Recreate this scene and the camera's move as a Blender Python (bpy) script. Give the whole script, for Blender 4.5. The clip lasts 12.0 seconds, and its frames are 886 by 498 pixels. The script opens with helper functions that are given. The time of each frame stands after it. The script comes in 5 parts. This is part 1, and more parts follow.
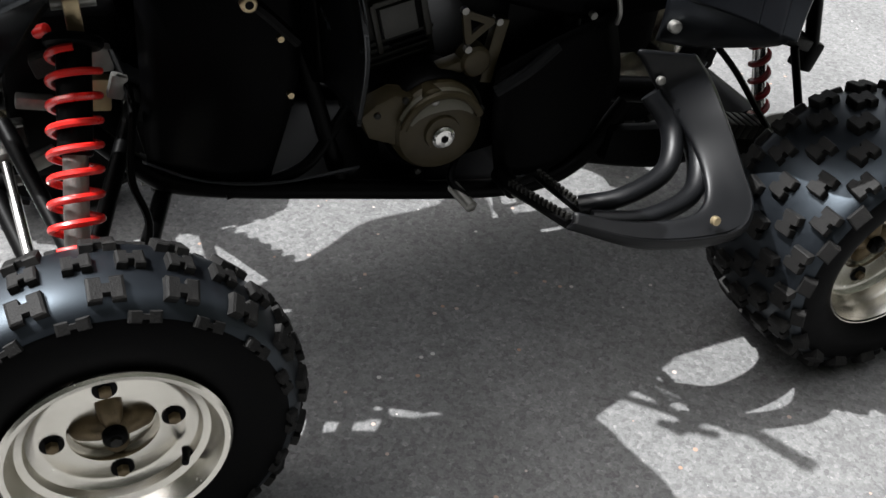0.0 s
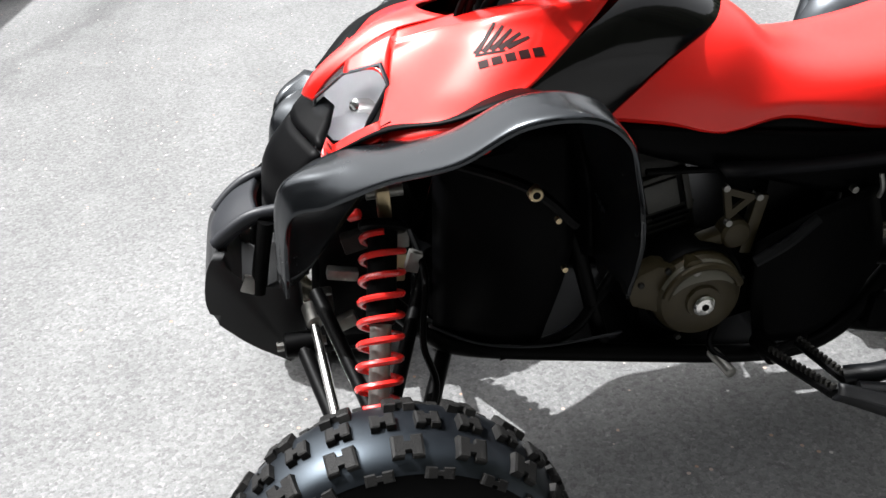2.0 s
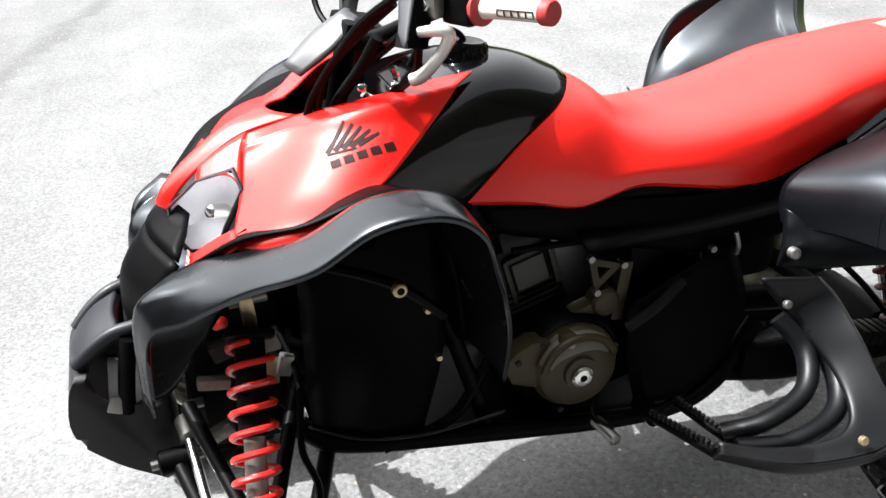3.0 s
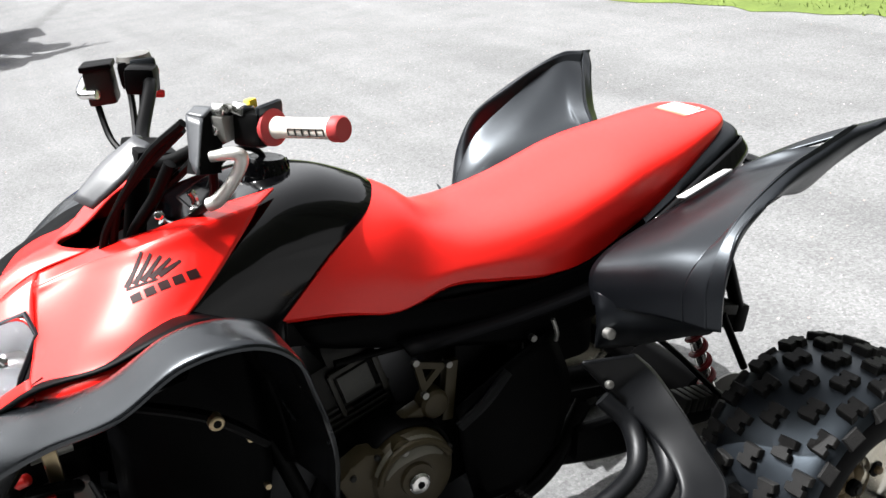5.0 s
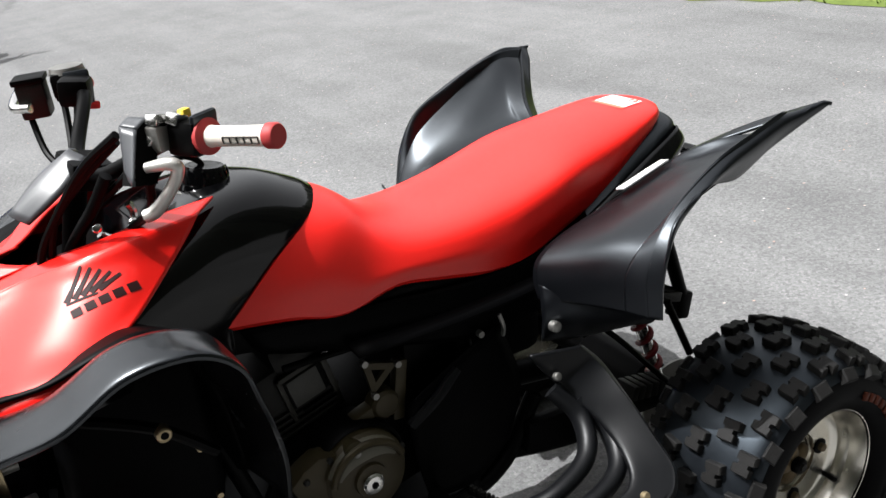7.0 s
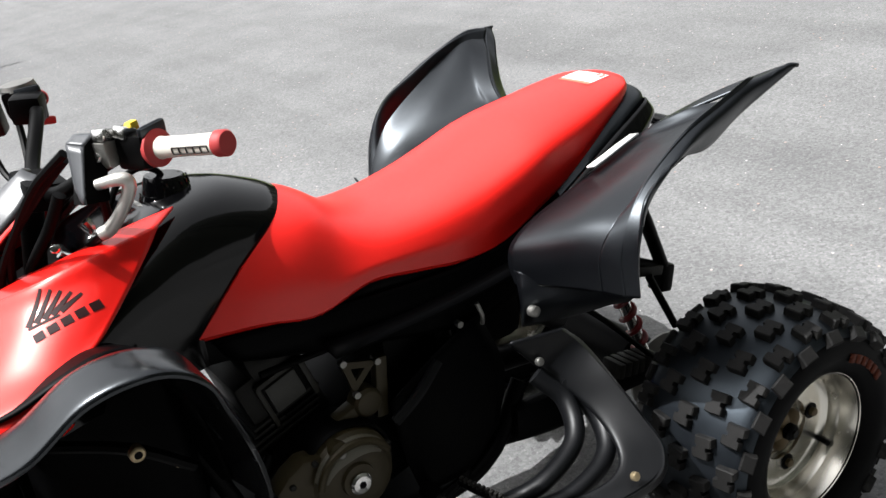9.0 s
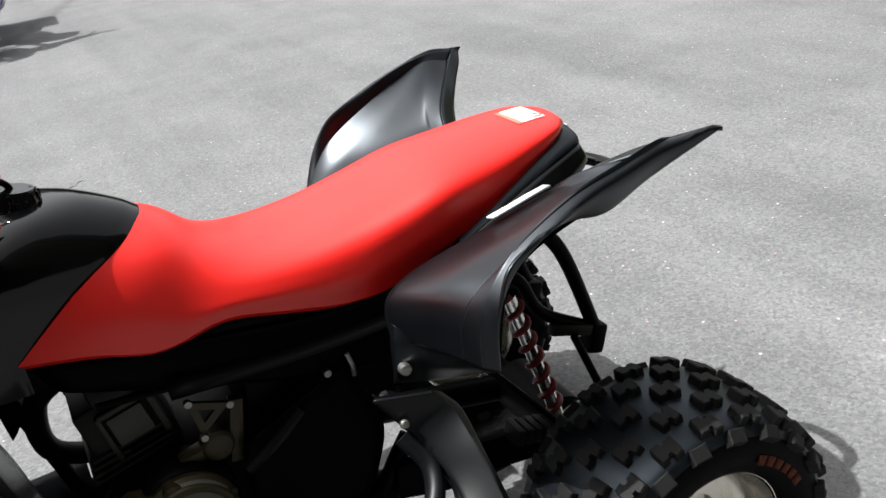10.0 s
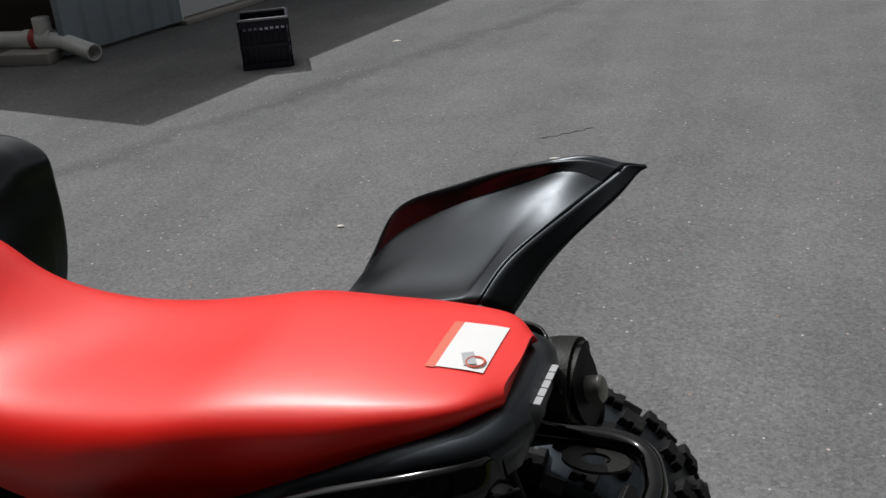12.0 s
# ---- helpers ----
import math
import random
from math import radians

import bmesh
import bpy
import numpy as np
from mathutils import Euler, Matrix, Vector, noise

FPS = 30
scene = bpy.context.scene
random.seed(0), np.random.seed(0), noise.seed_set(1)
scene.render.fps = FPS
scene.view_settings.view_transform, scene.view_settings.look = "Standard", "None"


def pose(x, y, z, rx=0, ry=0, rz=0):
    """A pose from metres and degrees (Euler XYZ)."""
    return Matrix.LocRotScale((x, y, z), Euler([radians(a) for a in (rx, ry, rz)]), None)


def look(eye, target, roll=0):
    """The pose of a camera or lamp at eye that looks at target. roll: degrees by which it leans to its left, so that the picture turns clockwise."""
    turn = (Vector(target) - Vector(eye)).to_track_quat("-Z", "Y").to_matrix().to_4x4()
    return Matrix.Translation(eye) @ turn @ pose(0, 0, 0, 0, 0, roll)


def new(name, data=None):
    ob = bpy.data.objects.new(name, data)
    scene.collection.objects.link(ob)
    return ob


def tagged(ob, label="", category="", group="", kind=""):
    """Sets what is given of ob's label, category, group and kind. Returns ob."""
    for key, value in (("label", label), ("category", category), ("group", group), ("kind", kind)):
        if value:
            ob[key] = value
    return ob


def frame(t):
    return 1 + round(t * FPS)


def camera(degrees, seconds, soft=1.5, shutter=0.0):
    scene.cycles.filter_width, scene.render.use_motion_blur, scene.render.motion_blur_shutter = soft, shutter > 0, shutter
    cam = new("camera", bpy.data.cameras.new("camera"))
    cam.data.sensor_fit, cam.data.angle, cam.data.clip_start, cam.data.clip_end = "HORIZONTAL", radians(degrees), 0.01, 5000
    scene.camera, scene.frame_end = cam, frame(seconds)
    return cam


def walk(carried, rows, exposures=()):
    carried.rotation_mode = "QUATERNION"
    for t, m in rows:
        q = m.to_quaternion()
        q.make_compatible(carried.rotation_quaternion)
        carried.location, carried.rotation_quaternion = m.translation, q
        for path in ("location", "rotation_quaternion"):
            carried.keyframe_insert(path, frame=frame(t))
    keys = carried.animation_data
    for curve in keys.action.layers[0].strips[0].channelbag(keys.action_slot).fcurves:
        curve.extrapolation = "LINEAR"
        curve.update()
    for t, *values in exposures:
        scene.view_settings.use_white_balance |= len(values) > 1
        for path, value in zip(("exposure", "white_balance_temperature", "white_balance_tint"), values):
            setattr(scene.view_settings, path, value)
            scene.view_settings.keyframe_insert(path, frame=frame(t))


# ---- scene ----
cam = camera(49.4, 12.0)
PATH = [
    (0, (-0.61, -1.383, 1.242), (0.046, 0.036, -0.004), 4.2),
    (0.5, (-0.666, -1.393, 1.243), (-0.259, 0.111, -0.011), 5.0),
    (1, (-0.697, -1.404, 1.25), (-0.425, 0.112, -0.027), 3.6),
    (1.5, (-0.702, -1.428, 1.299), (-0.498, 0.223, 0.189), -0.3),
    (2, (-0.699, -1.423, 1.346), (-0.429, 0.277, 0.327), -3.8),
    (2.5, (-0.682, -1.411, 1.363), (-0.332, 0.298, 0.386), -4.4),
    (3, (-0.64, -1.395, 1.386), (-0.149, 0.303, 0.45), -5.6),
    (3.5, (-0.616, -1.38, 1.4), (0.005, 0.297, 0.504), -5.8),
    (3.7, (-0.611, -1.376, 1.401), (0.054, 0.296, 0.527), -5.3),
    (5.3, (-0.581, -1.386, 1.4), (0.276, 0.235, 0.601), -7.4),
    (5.5, (-0.568, -1.38, 1.406), (0.29, 0.231, 0.588), -7.8),
    (6, (-0.562, -1.391, 1.403), (0.338, 0.196, 0.583), -8.1),
    (6.5, (-0.57, -1.402, 1.406), (0.343, 0.18, 0.591), -8.1),
    (8.3, (-0.595, -1.397, 1.405), (0.346, 0.162, 0.578), -7.9),
    (8.5, (-0.59, -1.383, 1.397), (0.369, 0.149, 0.54), -8.3),
    (9, (-0.531, -1.4, 1.406), (0.376, 0.165, 0.554), -12.2),
    (9.5, (-0.333, -1.501, 1.408), (0.489, 0.157, 0.65), -7.1),
    (10, (-0.143, -1.463, 1.377), (0.571, 0.209, 0.542), -9.4),
    (10.5, (0.108, -1.318, 1.389), (0.727, 0.407, 0.588), -7.8),
    (11, (0.466, -1.213, 1.378), (0.652, 0.614, 0.587), -5.9),
    (11.5, (0.714, -0.974, 1.322), (0.364, 0.801, 0.469), -5.0),
    (12, (0.959, -0.751, 1.32), (0.277, 0.936, 0.491), -4.3),
]
EXPOSURES = [(0, 1.32), (0.5, 1.68), (1, 1.45), (1.5, 1.25), (2.5, 1.8), (3.5, 1.82), (5.5, 1.42), (6.5, 1.14), (8.5, 0.98), (9, 1.1), (9.5, 1.3), (10, 0.98), (10.5, 1.08), (11, .62), (11.5, -.02), (12, -.45)]
walk(cam, [(t, look(eye, target, roll)) for t, eye, target, roll in PATH], EXPOSURES)
from mathutils.bvhtree import BVHTree

# ---------------------------------------------------------------- light
world = bpy.data.worlds.new("sky")
scene.world = world
world.use_nodes = True
sky = world.node_tree.nodes.new("ShaderNodeTexSky")
sky.sky_type, sky.sun_disc = "NISHITA", False
SUN_EL, SUN_DIR = radians(58.3), (-0.874, 0.486)  # ground direction towards the sun
sky.sun_elevation = SUN_EL
sky.sun_rotation = math.atan2(SUN_DIR[0], SUN_DIR[1])
sky.air_density, sky.dust_density = 1.0, 4.0  # thick haze, bright round the sun
sky_bg = world.node_tree.nodes["Background"]
sky_bg.inputs["Strength"].default_value = 0.145
haze = world.node_tree.nodes.new("ShaderNodeHueSaturation")  # a hazy, whitish sky
haze.inputs["Saturation"].default_value = 0.12
world.node_tree.links.new(sky.outputs["Color"], haze.inputs["Color"])
world.node_tree.links.new(haze.outputs["Color"], sky_bg.inputs["Color"])

sun = new("sun", bpy.data.lights.new("sun", "SUN"))
sun.data.energy, sun.data.angle, sun.data.color = 3.7, radians(0.5), (0.985, 0.992, 1.0)
sun.rotation_euler = Vector((-SUN_DIR[0] * math.cos(SUN_EL), -SUN_DIR[1] * math.cos(SUN_EL), -math.sin(SUN_EL))).to_track_quat("-Z", "Y").to_euler()


# ---------------------------------------------------------------- materials
def material(name, color, rough=0.5, metal=0.0, vary=0.15, scale=20.0, bump=0.0, bump_scale=200.0, coat=0.0, wear=None, wear_amount=0.5, rough_vary=0.1, spec=0.5, transmission=0.0, coat_rough=0.08, tint=None):
    """Principled surface with two scales of colour change, uneven gloss and fine relief."""
    mat = bpy.data.materials.new(name)
    mat.use_nodes = True
    nt = mat.node_tree
    bsdf = nt.nodes["Principled BSDF"]
    link = nt.links.new
    coord = nt.nodes.new("ShaderNodeTexCoord")
    big, fine = nt.nodes.new("ShaderNodeTexNoise"), nt.nodes.new("ShaderNodeTexNoise")
    for tex, sc in ((big, scale), (fine, scale * 9)):
        tex.inputs["Scale"].default_value, tex.inputs["Detail"].default_value = sc, 5
        link(coord.outputs["Object"], tex.inputs["Vector"])
    mix = nt.nodes.new("ShaderNodeMix")
    mix.data_type = "RGBA"
    mix.inputs[6].default_value = tuple(c * (1 - vary) for c in color) + (1,)
    mix.inputs[7].default_value = tuple(min(1, c * (1 + vary)) for c in color) + (1,)
    both = nt.nodes.new("ShaderNodeMath")
    both.operation = "MULTIPLY_ADD"
    both.inputs[1].default_value = 0.35
    link(fine.outputs["Fac"], both.inputs[0])
    half = nt.nodes.new("ShaderNodeMath")
    half.operation, half.inputs[1].default_value = "MULTIPLY", 0.65
    link(big.outputs["Fac"], half.inputs[0])
    link(half.outputs[0], both.inputs[2])
    link(both.outputs[0], mix.inputs[0])
    out = mix.outputs[2]
    if wear:
        spots = nt.nodes.new("ShaderNodeTexNoise")
        spots.inputs["Scale"].default_value, spots.inputs["Detail"].default_value, spots.inputs["Roughness"].default_value = scale * 0.6, 9, 0.7
        link(coord.outputs["Object"], spots.inputs["Vector"])
        ramp = nt.nodes.new("ShaderNodeMapRange")
        ramp.inputs[1].default_value, ramp.inputs[2].default_value, ramp.inputs[4].default_value = 0.52, 0.72, wear_amount
        link(spots.outputs["Fac"], ramp.inputs[0])
        worn = nt.nodes.new("ShaderNodeMix")
        worn.data_type = "RGBA"
        worn.inputs[7].default_value = tuple(wear) + (1,)
        link(ramp.outputs[0], worn.inputs[0])
        link(out, worn.inputs[6])
        out = worn.outputs[2]
    link(out, bsdf.inputs["Base Color"])
    gloss = nt.nodes.new("ShaderNodeMapRange")
    gloss.inputs[3].default_value, gloss.inputs[4].default_value = max(0.02, rough - rough_vary), min(1, rough + rough_vary)
    link(both.outputs[0], gloss.inputs[0])
    link(gloss.outputs[0], bsdf.inputs["Roughness"])
    bsdf.inputs["Metallic"].default_value = metal
    bsdf.inputs["Coat Weight"].default_value = coat
    bsdf.inputs["Coat Roughness"].default_value = coat_rough
    bsdf.inputs["Specular IOR Level"].default_value = spec
    if tint:
        bsdf.inputs["Specular Tint"].default_value = (*tint, 1)
    bsdf.inputs["Transmission Weight"].default_value = transmission
    if bump:
        grain = nt.nodes.new("ShaderNodeTexNoise")
        grain.inputs["Scale"].default_value, grain.inputs["Detail"].default_value = bump_scale, 4
        link(coord.outputs["Object"], grain.inputs["Vector"])
        bmp = nt.nodes.new("ShaderNodeBump")
        bmp.inputs["Strength"].default_value, bmp.inputs["Distance"].default_value = bump, 0.002
        link(grain.outputs["Fac"], bmp.inputs["Height"])
        link(bmp.outputs["Normal"], bsdf.inputs["Normal"])
    return mat


def asphalt_material():
    """Weathered asphalt: dark binder, pale stones of 3 to 8 mm, wide stains, faint sealed tracks."""
    mat = bpy.data.materials.new("asphalt")
    mat.use_nodes = True
    nt = mat.node_tree
    bsdf, link = nt.nodes["Principled BSDF"], nt.links.new
    coord = nt.nodes.new("ShaderNodeTexCoord")

    def tex(kind, scale, **more):
        n = nt.nodes.new(kind)
        n.inputs["Scale"].default_value = scale
        for key, value in more.items():
            n.inputs[key].default_value = value
        link(coord.outputs["Object"], n.inputs["Vector"])
        return n

    stones = tex("ShaderNodeTexVoronoi", 115, Randomness=1.0)
    small = tex("ShaderNodeTexVoronoi", 270, Randomness=1.0)
    patch = tex("ShaderNodeTexNoise", 2.2, Detail=6, Roughness=0.6)
    wide = tex("ShaderNodeTexNoise", 0.45, Detail=4, Roughness=0.55)
    grit = tex("ShaderNodeTexNoise", 60, Detail=6, Roughness=0.7)
    tone = nt.nodes.new("ShaderNodeSeparateColor")
    link(stones.outputs["Color"], tone.inputs[0])
    tone2 = nt.nodes.new("ShaderNodeSeparateColor")
    link(small.outputs["Color"], tone2.inputs[0])
    ramp = nt.nodes.new("ShaderNodeValToRGB")
    e = ramp.color_ramp.elements
    e[0].position, e[0].color = 0.0, (0.094, 0.0937, 0.0935, 1)
    e[1].position, e[1].color = 1.0, (0.265, 0.263, 0.258, 1)
    for pos, col in ((0.40, (0.136, 0.1357, 0.1355, 1)), (0.80, (0.170, 0.1692, 0.168, 1)), (0.95, (0.205, 0.2035, 0.201, 1))):
        el = e.new(pos)
        el.color = col
    mixed = nt.nodes.new("ShaderNodeMix")
    mixed.inputs[0].default_value = 0.4
    link(tone.outputs[0], mixed.inputs[2])
    link(tone2.outputs[0], mixed.inputs[3])
    link(mixed.outputs[0], ramp.inputs[0])
    level = nt.nodes.new("ShaderNodeMapRange")
    level.inputs[1].default_value, level.inputs[2].default_value, level.inputs[3].default_value, level.inputs[4].default_value = 0.3, 0.7, 0.87, 1.10
    link(patch.outputs["Fac"], level.inputs[0])
    level2 = nt.nodes.new("ShaderNodeMapRange")
    level2.inputs[1].default_value, level2.inputs[2].default_value, level2.inputs[3].default_value, level2.inputs[4].default_value = 0.35, 0.65, 0.92, 1.06
    link(wide.outputs["Fac"], level2.inputs[0])
    level3 = nt.nodes.new("ShaderNodeMapRange")
    level3.inputs[1].default_value, level3.inputs[2].default_value, level3.inputs[3].default_value, level3.inputs[4].default_value = 0.3, 0.7, 0.86, 1.14
    link(grit.outputs["Fac"], level3.inputs[0])
    # long faint tracks where vehicles drive in
    lane = nt.nodes.new("ShaderNodeMapping")
    lane.inputs["Rotation"].default_value[2], lane.inputs["Scale"].default_value = radians(-12), (1.1, 0.10, 1.0)
    link(coord.outputs["Object"], lane.inputs["Vector"])
    track = nt.nodes.new("ShaderNodeTexNoise")
    track.inputs["Scale"].default_value, track.inputs["Detail"].default_value, track.inputs["Roughness"].default_value = 1.6, 7, 0.62
    link(lane.outputs["Vector"], track.inputs["Vector"])
    level4 = nt.nodes.new("ShaderNodeMapRange")
    level4.inputs[1].default_value, level4.inputs[2].default_value, level4.inputs[3].default_value, level4.inputs[4].default_value = 0.34, 0.66, 0.83, 1.10
    link(track.outputs["Fac"], level4.inputs[0])
    m0 = nt.nodes.new("ShaderNodeMath")
    m0.operation = "MULTIPLY"
    link(level4.outputs[0], m0.inputs[0])
    link(level.outputs[0], m0.inputs[1])
    m1, m2 = nt.nodes.new("ShaderNodeMath"), nt.nodes.new("ShaderNodeMath")
    m1.operation = m2.operation = "MULTIPLY"
    link(m0.outputs[0], m1.inputs[0])
    link(level2.outputs[0], m1.inputs[1])
    link(m1.outputs[0], m2.inputs[0])
    link(level3.outputs[0], m2.inputs[1])
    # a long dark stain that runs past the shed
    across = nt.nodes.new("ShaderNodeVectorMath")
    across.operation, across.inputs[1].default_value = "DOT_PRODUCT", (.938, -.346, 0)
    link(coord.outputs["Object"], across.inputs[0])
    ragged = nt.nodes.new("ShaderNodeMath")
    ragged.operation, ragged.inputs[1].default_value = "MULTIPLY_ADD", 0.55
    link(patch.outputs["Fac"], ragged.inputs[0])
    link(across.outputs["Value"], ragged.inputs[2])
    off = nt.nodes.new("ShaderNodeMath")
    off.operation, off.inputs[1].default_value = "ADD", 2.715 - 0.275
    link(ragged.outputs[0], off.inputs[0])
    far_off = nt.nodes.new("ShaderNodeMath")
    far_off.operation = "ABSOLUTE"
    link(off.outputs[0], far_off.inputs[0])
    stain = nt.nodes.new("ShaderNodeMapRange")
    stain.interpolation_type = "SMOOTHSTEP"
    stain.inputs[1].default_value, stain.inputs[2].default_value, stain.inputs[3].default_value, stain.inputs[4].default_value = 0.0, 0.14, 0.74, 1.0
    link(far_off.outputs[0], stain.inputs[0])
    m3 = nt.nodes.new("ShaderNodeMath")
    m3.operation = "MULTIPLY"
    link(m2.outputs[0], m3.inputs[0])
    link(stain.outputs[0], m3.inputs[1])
    tint = nt.nodes.new("ShaderNodeVectorMath")
    tint.operation = "SCALE"
    link(ramp.outputs["Color"], tint.inputs[0])
    link(m3.outputs[0], tint.inputs["Scale"])
    # a stone here and there is rusty red or nearly white
    odd = tex("ShaderNodeTexVoronoi", 45, Randomness=1.0)
    oddc = nt.nodes.new("ShaderNodeSeparateColor")
    link(odd.outputs["Color"], oddc.inputs[0])
    near = nt.nodes.new("ShaderNodeMath")
    near.operation, near.inputs[1].default_value = "LESS_THAN", 0.19
    link(odd.outputs["Distance"], near.inputs[0])
    rare = nt.nodes.new("ShaderNodeMath")
    rare.operation, rare.inputs[1].default_value = "GREATER_THAN", 0.935
    link(oddc.outputs[0], rare.inputs[0])
    both = nt.nodes.new("ShaderNodeMath")
    both.operation = "MULTIPLY"
    link(near.outputs[0], both.inputs[0])
    link(rare.outputs[0], both.inputs[1])
    pick = nt.nodes.new("ShaderNodeValToRGB")
    pick.color_ramp.elements[0].color, pick.color_ramp.elements[1].color = (0.33, 0.20, 0.14, 1), (0.46, 0.452, 0.44, 1)
    link(oddc.outputs[1], pick.inputs[0])
    last = nt.nodes.new("ShaderNodeMix")
    last.data_type = "RGBA"
    link(both.outputs[0], last.inputs[0])
    link(tint.outputs[0], last.inputs[6])
    link(pick.outputs["Color"], last.inputs[7])
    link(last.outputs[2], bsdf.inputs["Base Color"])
    bsdf.inputs["Roughness"].default_value = 0.86
    bsdf.inputs["Specular IOR Level"].default_value = 0.35
    height = nt.nodes.new("ShaderNodeMath")
    height.operation = "MULTIPLY_ADD"
    height.inputs[1].default_value = -0.9
    link(stones.outputs["Distance"], height.inputs[0])
    link(grit.outputs["Fac"], height.inputs[2])
    bmp = nt.nodes.new("ShaderNodeBump")
    bmp.inputs["Strength"].default_value, bmp.inputs["Distance"].default_value = 0.30, 0.0030
    link(height.outputs[0], bmp.inputs["Height"])
    link(bmp.outputs["Normal"], bsdf.inputs["Normal"])
    return mat


ASPHALT = asphalt_material()
RED_PAINT = material("red_plastic", (0.70, 0.0052, 0.0030), 0.34, vary=0.06, scale=9, coat=0.25, coat_rough=0.12, rough_vary=0.05, spec=0.55, tint=(1.0, 0.78, 0.70))
RED_VINYL = material("red_vinyl", (0.84, 0.0085, 0.0048), 0.46, vary=0.08, scale=14, bump=0.10, bump_scale=900, spec=0.66, rough_vary=0.04, tint=(1.0, 0.80, 0.74), coat=0.30, coat_rough=0.30)
BLACK_GLOSS = material("glossy_black_plastic", (0.0008, 0.0008, 0.0010), 0.10, vary=0.3, scale=12, spec=0.27, rough_vary=0.04)
BLACK_PLASTIC = material("scuffed_black_plastic", (0.0028, 0.0032, 0.0042), 0.40, vary=0.35, scale=16, bump=0.05, bump_scale=600, wear=(0.011, 0.012, 0.014), wear_amount=0.5, spec=0.46, rough_vary=0.10, coat=0.05, coat_rough=0.2, tint=(0.80, 0.90, 1.0))
FENDER_GLOSS = material("glossy_scuffed_fender_plastic", (0.0018, 0.0020, 0.0027), 0.34, vary=0.35, scale=9, bump=0.05, bump_scale=500, wear=(0.012, 0.013, 0.015), wear_amount=0.5, spec=0.44, rough_vary=0.14, tint=(0.84, 0.92, 1.0))
FRONT_GLOSS = material("glossy_black_front_fender", (0.0014, 0.0016, 0.0020), 0.24, vary=0.35, scale=14, bump=0.05, bump_scale=500, wear=(0.010, 0.011, 0.013), wear_amount=0.35, spec=0.55, rough_vary=0.12, tint=(0.86, 0.93, 1.0))
BLACK_METAL = material("black_painted_steel", (0.0010, 0.0010, 0.0011), 0.45, vary=0.4, scale=25, bump=0.1, wear=(0.004, 0.0036, 0.003), wear_amount=0.3, spec=0.06)
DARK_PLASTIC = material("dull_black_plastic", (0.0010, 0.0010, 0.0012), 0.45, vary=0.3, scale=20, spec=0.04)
GREY_PLASTIC = material("ridged_black_plastic", (0.003, 0.0033, 0.004), 0.40, vary=0.15, scale=18, bump=0.08, bump_scale=700, wear=(0.010, 0.0105, 0.012), wear_amount=0.4, spec=0.24)
BUMPER_BLACK = material("satin_black_bumper_plastic", (0.0045, 0.0048, 0.0056), 0.46, vary=0.2, scale=18, bump=0.06, bump_scale=500, spec=0.5, wear=(0.012, 0.012, 0.013), wear_amount=0.4)
BUMPER_GREY = material("grey_bumper_plastic", (0.018, 0.019, 0.022), 0.42, vary=0.15, scale=18, bump=0.08, spec=0.22)
# duller copy of the tyre rubber, its shade put into a darker colour
RUBBER = material("dull_shade_dark_rubber", (0.0014, 0.0014, 0.0016), 0.5, vary=0.3, scale=30, bump=0.06, bump_scale=400, spec=0.05)
# lighter copy of the tyre rubber, bluish sky sheen put into its tint
TREAD_SHEEN = material("glossy_sky_sheen_rubber", (0.0030, 0.0034, 0.0044), 0.42, vary=0.3, scale=30, bump=0.05, bump_scale=400, spec=0.55, tint=(0.72, 0.86, 1.0), rough_vary=0.12)
KNOB_RUBBER = material("knob_rubber", (0.010, 0.0097, 0.0095), 0.6, vary=0.4, scale=60, bump=0.4, bump_scale=400, wear=(0.040, 0.038, 0.035), wear_amount=0.6, spec=0.15)
RIM = material("cast_aluminium", (0.76, 0.73, 0.66), 0.24, metal=0.95, vary=0.10, scale=22, bump=0.04, wear=(0.42, 0.38, 0.31), wear_amount=0.3)
HUB = material("dirty_brass_hub", (0.15, 0.11, 0.06), 0.5, metal=0.5, vary=0.35, scale=60, wear=(0.03, 0.022, 0.015), wear_amount=0.7)
SPRING_RED = material("red_spring_enamel", (0.62, 0.018, 0.014), 0.3, vary=0.08, scale=30, coat=0.3)
CHROME = material("polished_steel", (0.70, 0.69, 0.67), 0.2, metal=1.0, vary=0.08, scale=40)
DULL_METAL = material("dull_aluminium", (0.26, 0.255, 0.24), 0.45, metal=0.9, vary=0.2, scale=40, wear=(0.09, 0.08, 0.07), wear_amount=0.5)
ENGINE_GOLD = material("bronze_engine_paint", (0.042, 0.033, 0.016), 0.42, metal=0.25, vary=0.2, scale=30, bump=0.1, wear=(0.02, 0.015, 0.008), wear_amount=0.5, spec=0.3)
COVER_PALE = material("pale_olive_casting", (0.115, 0.108, 0.082), 0.42, vary=0.2, scale=40, bump=0.1, spec=0.35)
PANEL_GREY = material("grey_cast_panel", (0.066, 0.065, 0.060), 0.5, vary=0.35, scale=30, bump=0.2, bump_scale=250, spec=0.3)
ENGINE_GREY = material("dull_grey_casting", (0.014, 0.0135, 0.012), 0.5, metal=0.3, vary=0.25, scale=35, bump=0.3, bump_scale=300, wear=(0.01, 0.009, 0.007), wear_amount=0.5, spec=0.25)
ENGINE_CAST = material("olive_grey_casting", (0.026, 0.0245, 0.0195), 0.45, vary=0.2, scale=35, bump=0.2, bump_scale=300, wear=(0.02, 0.018, 0.015), wear_amount=0.5, spec=0.3)
